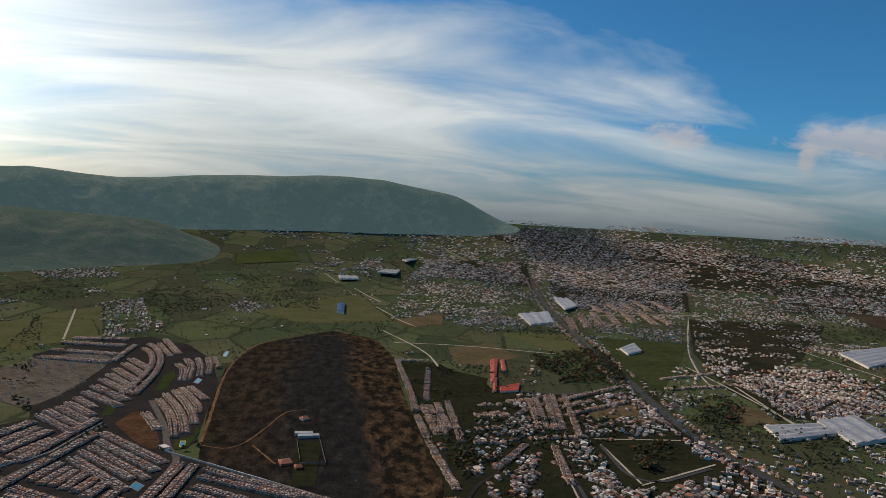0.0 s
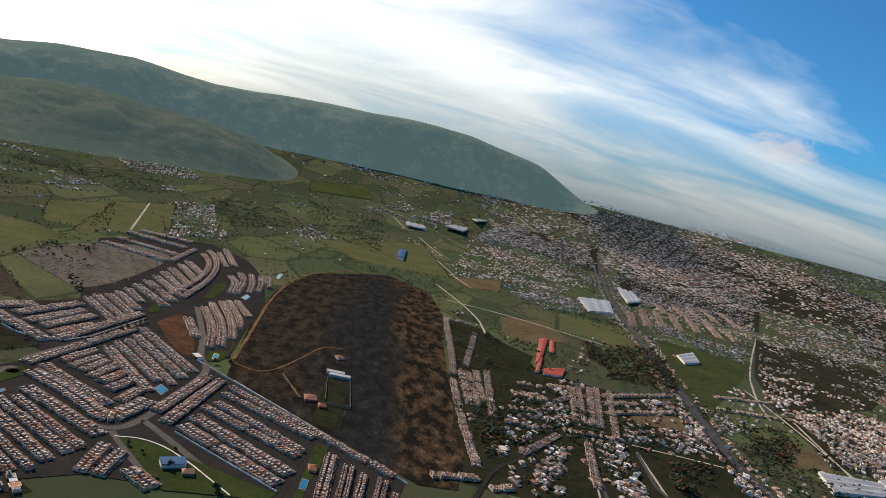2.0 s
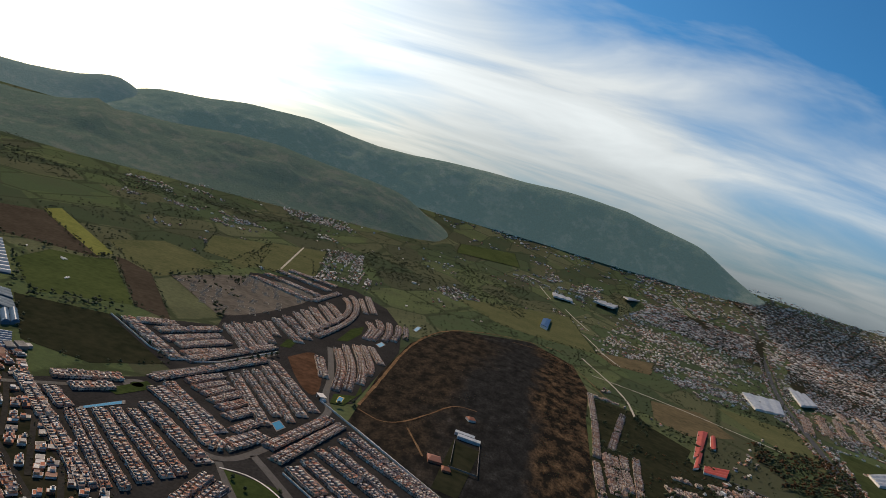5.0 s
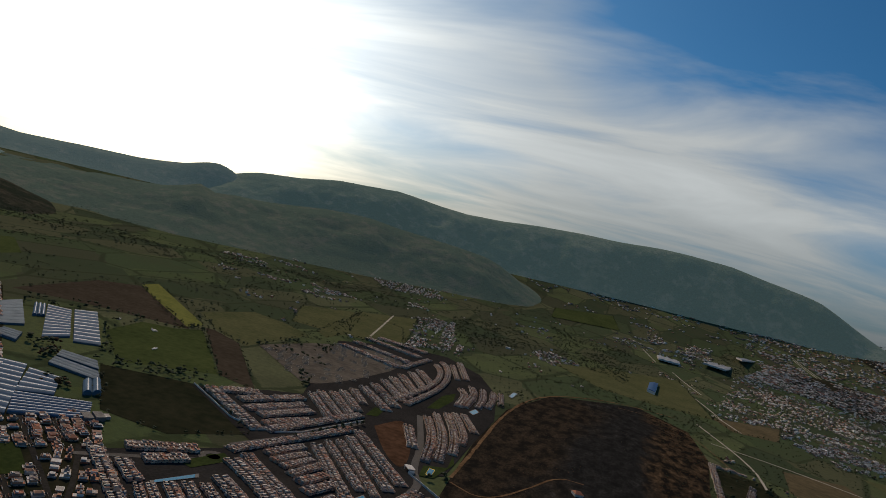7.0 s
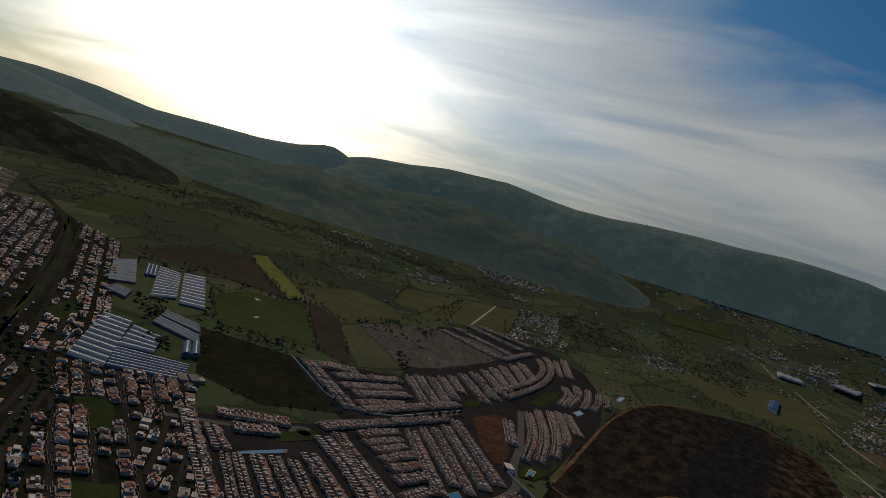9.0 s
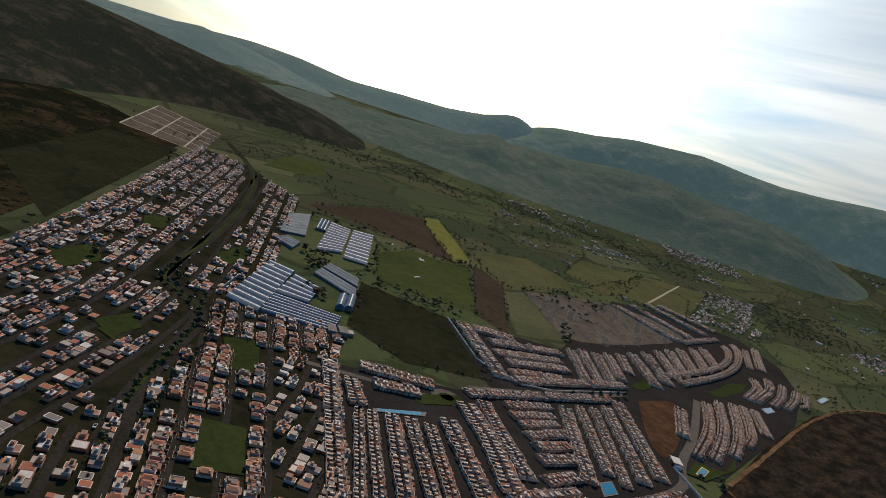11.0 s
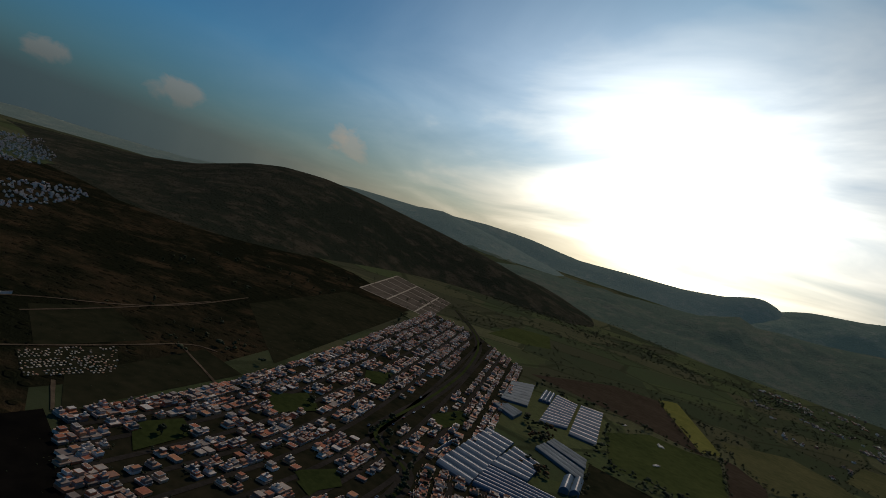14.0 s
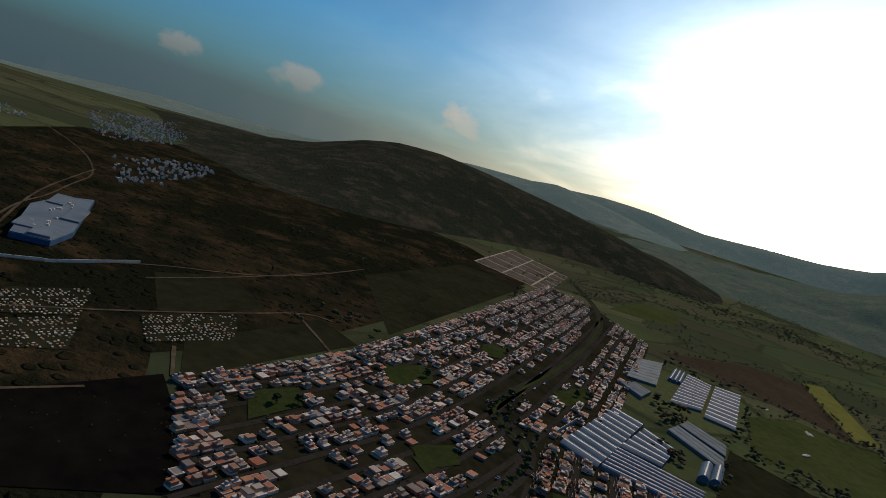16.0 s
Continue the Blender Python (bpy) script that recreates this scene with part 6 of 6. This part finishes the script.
# pale lines of the plots laid out for building
pa, pb, pc, pd = PEGGED_OUT[0]
for k in range(6):
    t = k / 5
    m = lambda p, q: (p[0] + (q[0] - p[0]) * t, p[1] + (q[1] - p[1]) * t)
    strip("plot_road", [m(pa, pb), m(pd, pc)], 3.8, 0.75 + 0.01 * k, MAT["palelane"], "pale graded road between building plots", "road")
    if k % 2 == 0:
        strip("plot_road", [m(pa, pd), m(pb, pc)], 3.8, 0.85 + 0.01 * k, MAT["palelane"], "pale graded road between building plots", "road")

# ---------------------------------------------------------------- trees


def crown_arrays(seed, clumps):
    r = random.Random(seed)
    phi = (1 + 5 ** 0.5) / 2
    ico = [Vector(p).normalized() for p in ((-1, phi, 0), (1, phi, 0), (-1, -phi, 0), (1, -phi, 0), (0, -1, phi), (0, 1, phi), (0, -1, -phi), (0, 1, -phi), (phi, 0, -1), (phi, 0, 1), (-phi, 0, -1), (-phi, 0, 1))]
    tri = [(0, 11, 5), (0, 5, 1), (0, 1, 7), (0, 7, 10), (0, 10, 11), (1, 5, 9), (5, 11, 4), (11, 10, 2), (10, 7, 6), (7, 1, 8), (3, 9, 4), (3, 4, 2), (3, 2, 6), (3, 6, 8), (3, 8, 9), (4, 9, 5), (2, 4, 11), (6, 2, 10), (8, 6, 7), (9, 8, 1)]
    v, f = [], []
    for _ in range(clumps):
        a, z = r.uniform(0, 6.283), r.uniform(0.35, 1.0)
        rad = r.uniform(0.0, 0.36) * (1.25 - abs(z - 0.6))
        c, s = Vector((math.cos(a) * rad, math.sin(a) * rad, z)), r.uniform(0.11, 0.22)
        b = len(v)
        v += [c + Vector((p.x * s * r.uniform(0.7, 1.3), p.y * s * r.uniform(0.7, 1.3), p.z * s * r.uniform(0.6, 1.0))) for p in ico]
        f += [(b + i, b + j, b + k) for i, j, k in tri]
    return v, f


CROWNS = [crown_arrays(s, 18) for s in range(4)]
LOW_CROWNS = [crown_arrays(s + 9, 5) for s in range(5)]
BUSHES = [crown_arrays(s + 29, 2) for s in range(5)]
CROWN_MESHES = [mesh_data("crown", [tuple(p) for p in v], f, [MAT["leaf"]]) for v, f in CROWNS]


def trunk_mesh():
    v, f = [], []
    for r, z in ((0.035, 0.0), (0.024, 0.25), (0.018, 0.55)):
        v += [(r * math.cos(k * 1.0472), r * math.sin(k * 1.0472), z) for k in range(6)]
    for j in range(2):
        f += [(6 * j + k, 6 * j + (k + 1) % 6, 6 * j + 6 + (k + 1) % 6, 6 * j + 6 + k) for k in range(6)]
    for a in (0.4, 2.5, 4.6):
        b = len(v)
        v += [(0.012, 0, 0.40), (-0.012, 0, 0.40), (0, 0.012, 0.42), (0.16 * math.cos(a), 0.16 * math.sin(a), 0.68)]
        f += [(b, b + 1, b + 3), (b + 1, b + 2, b + 3), (b + 2, b, b + 3)]
    return mesh_data("trunk", v, f, [MAT["bark"]])


TRUNK = trunk_mesh()


def tree(x, y, h, label="dark leafy tree beside the street", group="street trees"):
    base = new("tree", None)
    base.matrix_basis = Matrix.LocRotScale((x, y, land(x, y) + 0.3), Euler((0, 0, rng.uniform(0, 6.28))), (h * rng.uniform(0.9, 1.3), h * rng.uniform(0.9, 1.3), h))
    tagged(base, label, "tree", group)
    part("trunk", TRUNK, base)
    part("crown", rng.choice(CROWN_MESHES), base)


def woods(name, spots, label, mat="leaf", shapes=LOW_CROWNS):
    v, f = [], []
    for x, y, h in spots:
        cv, cf = shapes[rng.randrange(5)]
        b, z, w = len(v), land(x, y) - 0.12 * h, h * rng.uniform(1.0, 1.5)
        a = rng.uniform(0, 6.28)
        c, s = math.cos(a) * w, math.sin(a) * w
        v += [(x + p.x * c - p.y * s, y + p.x * s + p.y * c, z + p.z * h) for p in cv]
        f += [(b + i, b + j, b + k) for i, j, k in cf]
    if v:
        ob = new(name, mesh_data(name, v, f, [MAT[mat]]))
        tagged(ob, label, "trees", kind="stuff")


def fill_wood(poly, spacing, seed, h0, h1, keep=0.85):
    r = random.Random(seed)
    xs, ys = [p[0] for p in poly], [p[1] for p in poly]
    count = int((max(xs) - min(xs)) * (max(ys) - min(ys)) / spacing ** 2 * keep)
    spots = [(r.uniform(min(xs), max(xs)), r.uniform(min(ys), max(ys))) for _ in range(count)]
    return [(x, y, r.uniform(h0, h1)) for x, y in spots if inside(poly, x, y) and noise.noise(Vector((x * 0.013, y * 0.013, seed))) > -0.22]


for k, (_, *poly) in enumerate(WOODS):
    far = math.hypot(*poly[0]) > 1800
    grove = fill_wood(poly, 14.0 if far else 8.5, 120 + k, 4, 13, 0.9)
    woods("wood", [q for i, q in enumerate(grove) if far or i % 5 > 1], "dense dark grove of mixed trees", "leaf", BUSHES if far else LOW_CROWNS)
    woods("brown_wood", [q for i, q in enumerate(grove) if not far and i % 5 < 2], "brown half-bare trees in the grove", "rustleaf")
# hedgerow and garden trees all over the valley
spots = []
r2 = random.Random(5)
for _ in range(34000):
    az, rr = r2.uniform(-50, 75), r2.uniform(700, 3600)
    p = CENTRE + heading(az) * rr
    g = noise.noise(Vector((p.x * 0.0045, p.y * 0.0045, 7.0))) + 0.5 * noise.noise(Vector((p.x * 0.018, p.y * 0.018, 4.0)))
    if g < -0.04 + 0.25 * r2.random() or inside(burnt_poly, p.x, p.y) or any(inside(q, p.x, p.y) for q in ESTATE_PAVING) or any(inside(q, p.x, p.y) for _, *q in FIELDS + FIELDS_EAST):
        continue
    if inside(green_zone, p.x, p.y) or inside(list(sub_poly), p.x, p.y) or (az > 58 and r2.random() < 0.85):
        continue
    spots.append((p.x, p.y, r2.uniform(4, 10)))
near_by = [s for s in spots if math.hypot(s[0], s[1]) < 1500]
woods("valley_trees", near_by, "scattered trees and hedges over the valley floor")
woods("far_valley_trees", [s for s in spots if math.hypot(s[0], s[1]) >= 1500], "hedges and small trees over the far valley floor", "leaf", BUSHES)
r3 = random.Random(15)
spots = []
for x, y, a in along(HIGHWAY[0][2:], 7):
    for side in (-1, 1):
        if noise.noise(Vector((x * 0.012, y * 0.012, side * 4.0))) > -0.12 and r3.random() < 0.75:
            o = side * r3.uniform(11, 19)
            spots.append((x - math.sin(a) * o, y + math.cos(a) * o, r3.uniform(4, 9)))
woods("roadside_trees", spots, "dark trees lining the highway", "leaf", BUSHES)
spots = [(x, y, r3.uniform(3.5, 8)) for x, y in town_trees if not any(hit_box(b, x, y) for b in OPEN_LAND) and (int(x // 8), int(y // 8)) not in road_cells]
woods("town_trees", spots, "garden and street trees among the town houses", "leaf", BUSHES)
spots = []
for x, y in taken:
    for _ in range(2):
        if r3.random() < 0.6:
            a = r3.uniform(0, 6.28)
            spots.append((x + 6.0 * math.cos(a), y + 6.0 * math.sin(a), r3.uniform(1.6, 4.4)))
woods("garden_trees", spots, "dark garden trees and shrubs between the houses", "leaf", BUSHES)
spots = []
for x, y, a, s in scatter([(160, 730), (238, 1266), (349, 1258), (643, 1308), (652, 940), (579, 729), (290, 724)], 9.5, 410, 0.3, 0.55, 1.0):
    if (int(x // 8), int(y // 8)) not in road_cells and noise.noise(Vector((x * 0.02, y * 0.02, 5.0))) > -0.05:
        spots.append((x, y, r3.uniform(3.5, 8.5)))
for x, y, a, s in scatter([(480, 700), (700, 690), (900, 900), (870, 1060), (640, 1010), (560, 860)], 9.5, 411, 0.5, 0.55, 1.0):
    if (int(x // 8), int(y // 8)) not in road_cells and noise.noise(Vector((x * 0.016, y * 0.016, 15.0))) > 0.0 and not any(hit_box(b, x, y) for b in OPEN_LAND):
        spots.append((x, y, r3.uniform(3.0, 8.0)))
woods("block_trees", spots[::3] + spots[1::3], "dark trees and gardens between the rows of houses", "leaf", BUSHES)
woods("brown_trees", spots[2::3], "brown half-bare trees between the rows of houses", "rustleaf", BUSHES)
# trees thinning out from the foot of the wooded ranges
spots = []
for _ in range(2600):
    az = r3.uniform(18, 66)
    p = CENTRE + heading(az) * (lerp([(16, 2600), (24, 2550), (34, 2400), (45, 2400), (55, 2500), (66, 2750)], az) + r3.gauss(-60, 110))
    if noise.noise(Vector((p.x * 0.008, p.y * 0.008, 12.0))) > -0.15:
        spots.append((p.x, p.y, r3.uniform(6, 13)))
woods("foothill_trees", spots, "trees thinning out below the wooded ridge", "leaf", BUSHES)
# hedge lines along fields
spots = []
for _, *poly in FIELDS[:8] + FIELDS_EAST[:5]:
    for x, y, a in along(poly + [poly[0]], 9):
        if rng.random() < 0.5:
            spots.append((x + rng.uniform(-3, 3), y + rng.uniform(-3, 3), rng.uniform(3, 7)))
woods("field_hedge", spots, "hedges and bushes along the field edges")
# scrub on the dry western land and the dark hill
spots = []
for _ in range(6000):
    az, rr = r2.uniform(58, 112), r2.uniform(420, 2600)
    p = CENTRE + heading(az) * rr
    if inside(list(sub_poly), p.x, p.y) or inside([tuple(q) for q in mall_poly], p.x, p.y) or noise.noise(Vector((p.x * 0.006, p.y * 0.006, 9.0))) < 0.05:
        continue
    spots.append((p.x, p.y, r2.uniform(0.8, 2.2)))
woods("scrub", spots, "low scrub bushes on the dry slopes", "leaf", BUSHES)
# shrubs on the burnt hill
spots, rusty = [], []
for _ in range(17000):
    x, y = r2.uniform(-210, 334), r2.uniform(725, 2002)
    if inside(burnt_poly, x, y) and noise.noise(Vector((x * 0.02, y * 0.02, 1.0))) + (0.30 if x > 85 else 0.02 if x < -20 else -0.3) > 0.10 + 0.35 * r2.random():
        (rusty if r2.random() < (0.75 if x > 85 else 0.5) else spots).append((x, y, r2.uniform(1.4, 4.2) if x > 85 else r2.uniform(0.8, 2.2)))
woods("burnt_scrub", spots, "small charred bushes on the hill", "leaf", BUSHES)
woods("scorched_scrub", rusty, "rusty scorched bushes on the hill", "rustleaf", BUSHES)
# rows of pale bushes on the planted plots
for k, poly in enumerate(PLANTED):
    v, f = [], []
    for x, y, a, _ in scatter(poly, 3.7, 200 + k, 0.7, 0.95, 1.0):
        box_into(v, f, x, y, 0.4, rng.uniform(0.8, 2.0), rng.uniform(0.7, 1.6), rng.uniform(0.3, 0.8), a + rng.uniform(-0.5, 0.5))
    tagged(mesh_object("pale_mounds", v, f, MAT["rowtrim"]), "rows of pale covered mounds on dark ground", "crop", kind="stuff")

count = 0
for line, step, off in ((BOULEVARD[0][4:], 13, 0.0), (BOULEVARD[0][4:], 17, 16.0), (PERIMETER_WALL[0][1:], 15, -9.0)):
    for x, y, a in along(line, step):
        if count < 130:
            tree(x - math.sin(a) * off + rng.uniform(-1.5, 1.5), y + math.cos(a) * off + rng.uniform(-1.5, 1.5), rng.uniform(4, 7.5))
            count += 1
for poly in PARKS + LAWNS[:2]:
    for x, y, a, _ in scatter(poly, 15, int(poly[0][0]), 0.1, 0.3, 1.0)[:9]:
        tree(x, y, rng.uniform(4, 8), "dark leafy tree on a green lawn", "park trees")

# ---------------------------------------------------------------- cars


def car_parts():
    out = []
    v, f = [], []
    box_into(v, f, 0, 0, 0.3, 4.3, 1.75, 0.6)
    out.append(("body", mesh_data("body", v, f, [MAT["carpaint"]])))
    v = [(-1.5, -0.8, 0.9), (1.1, -0.8, 0.9), (1.1, 0.8, 0.9), (-1.5, 0.8, 0.9), (-1.1, -0.65, 1.45), (0.5, -0.65, 1.45), (0.5, 0.65, 1.45), (-1.1, 0.65, 1.45)]
    f = [(0, 1, 5, 4), (1, 2, 6, 5), (2, 3, 7, 6), (3, 0, 4, 7), (4, 5, 6, 7)]
    out.append(("cabin", mesh_data("cabin", v, f, [MAT["pane"]])))
    return out


CAR = car_parts()


def car(x, y, a, label, scale=1.0):
    base = new("car", None)
    base.matrix_basis = Matrix.LocRotScale((x, y, land(x, y) + 0.72), Euler((0, 0, a)), (scale, scale, scale))
    tagged(base, label, "car", "cars on the roads")
    for name, me in CAR:
        part(name, me, base)


for x, y, a in along(HIGHWAY[0][3:], 24):
    if rng.random() < 0.7:
        side = rng.choice((-1, 1))
        car(x - math.sin(a) * 4.5 * side, y + math.cos(a) * 4.5 * side, a + (0 if side > 0 else math.pi), "car on the grey highway")
for x, y, a in along(BOULEVARD[0][3:], 30):
    side = rng.choice((-1, 1))
    car(x - math.sin(a) * 7 * side, y + math.cos(a) * 7 * side, a, "car on the boulevard")
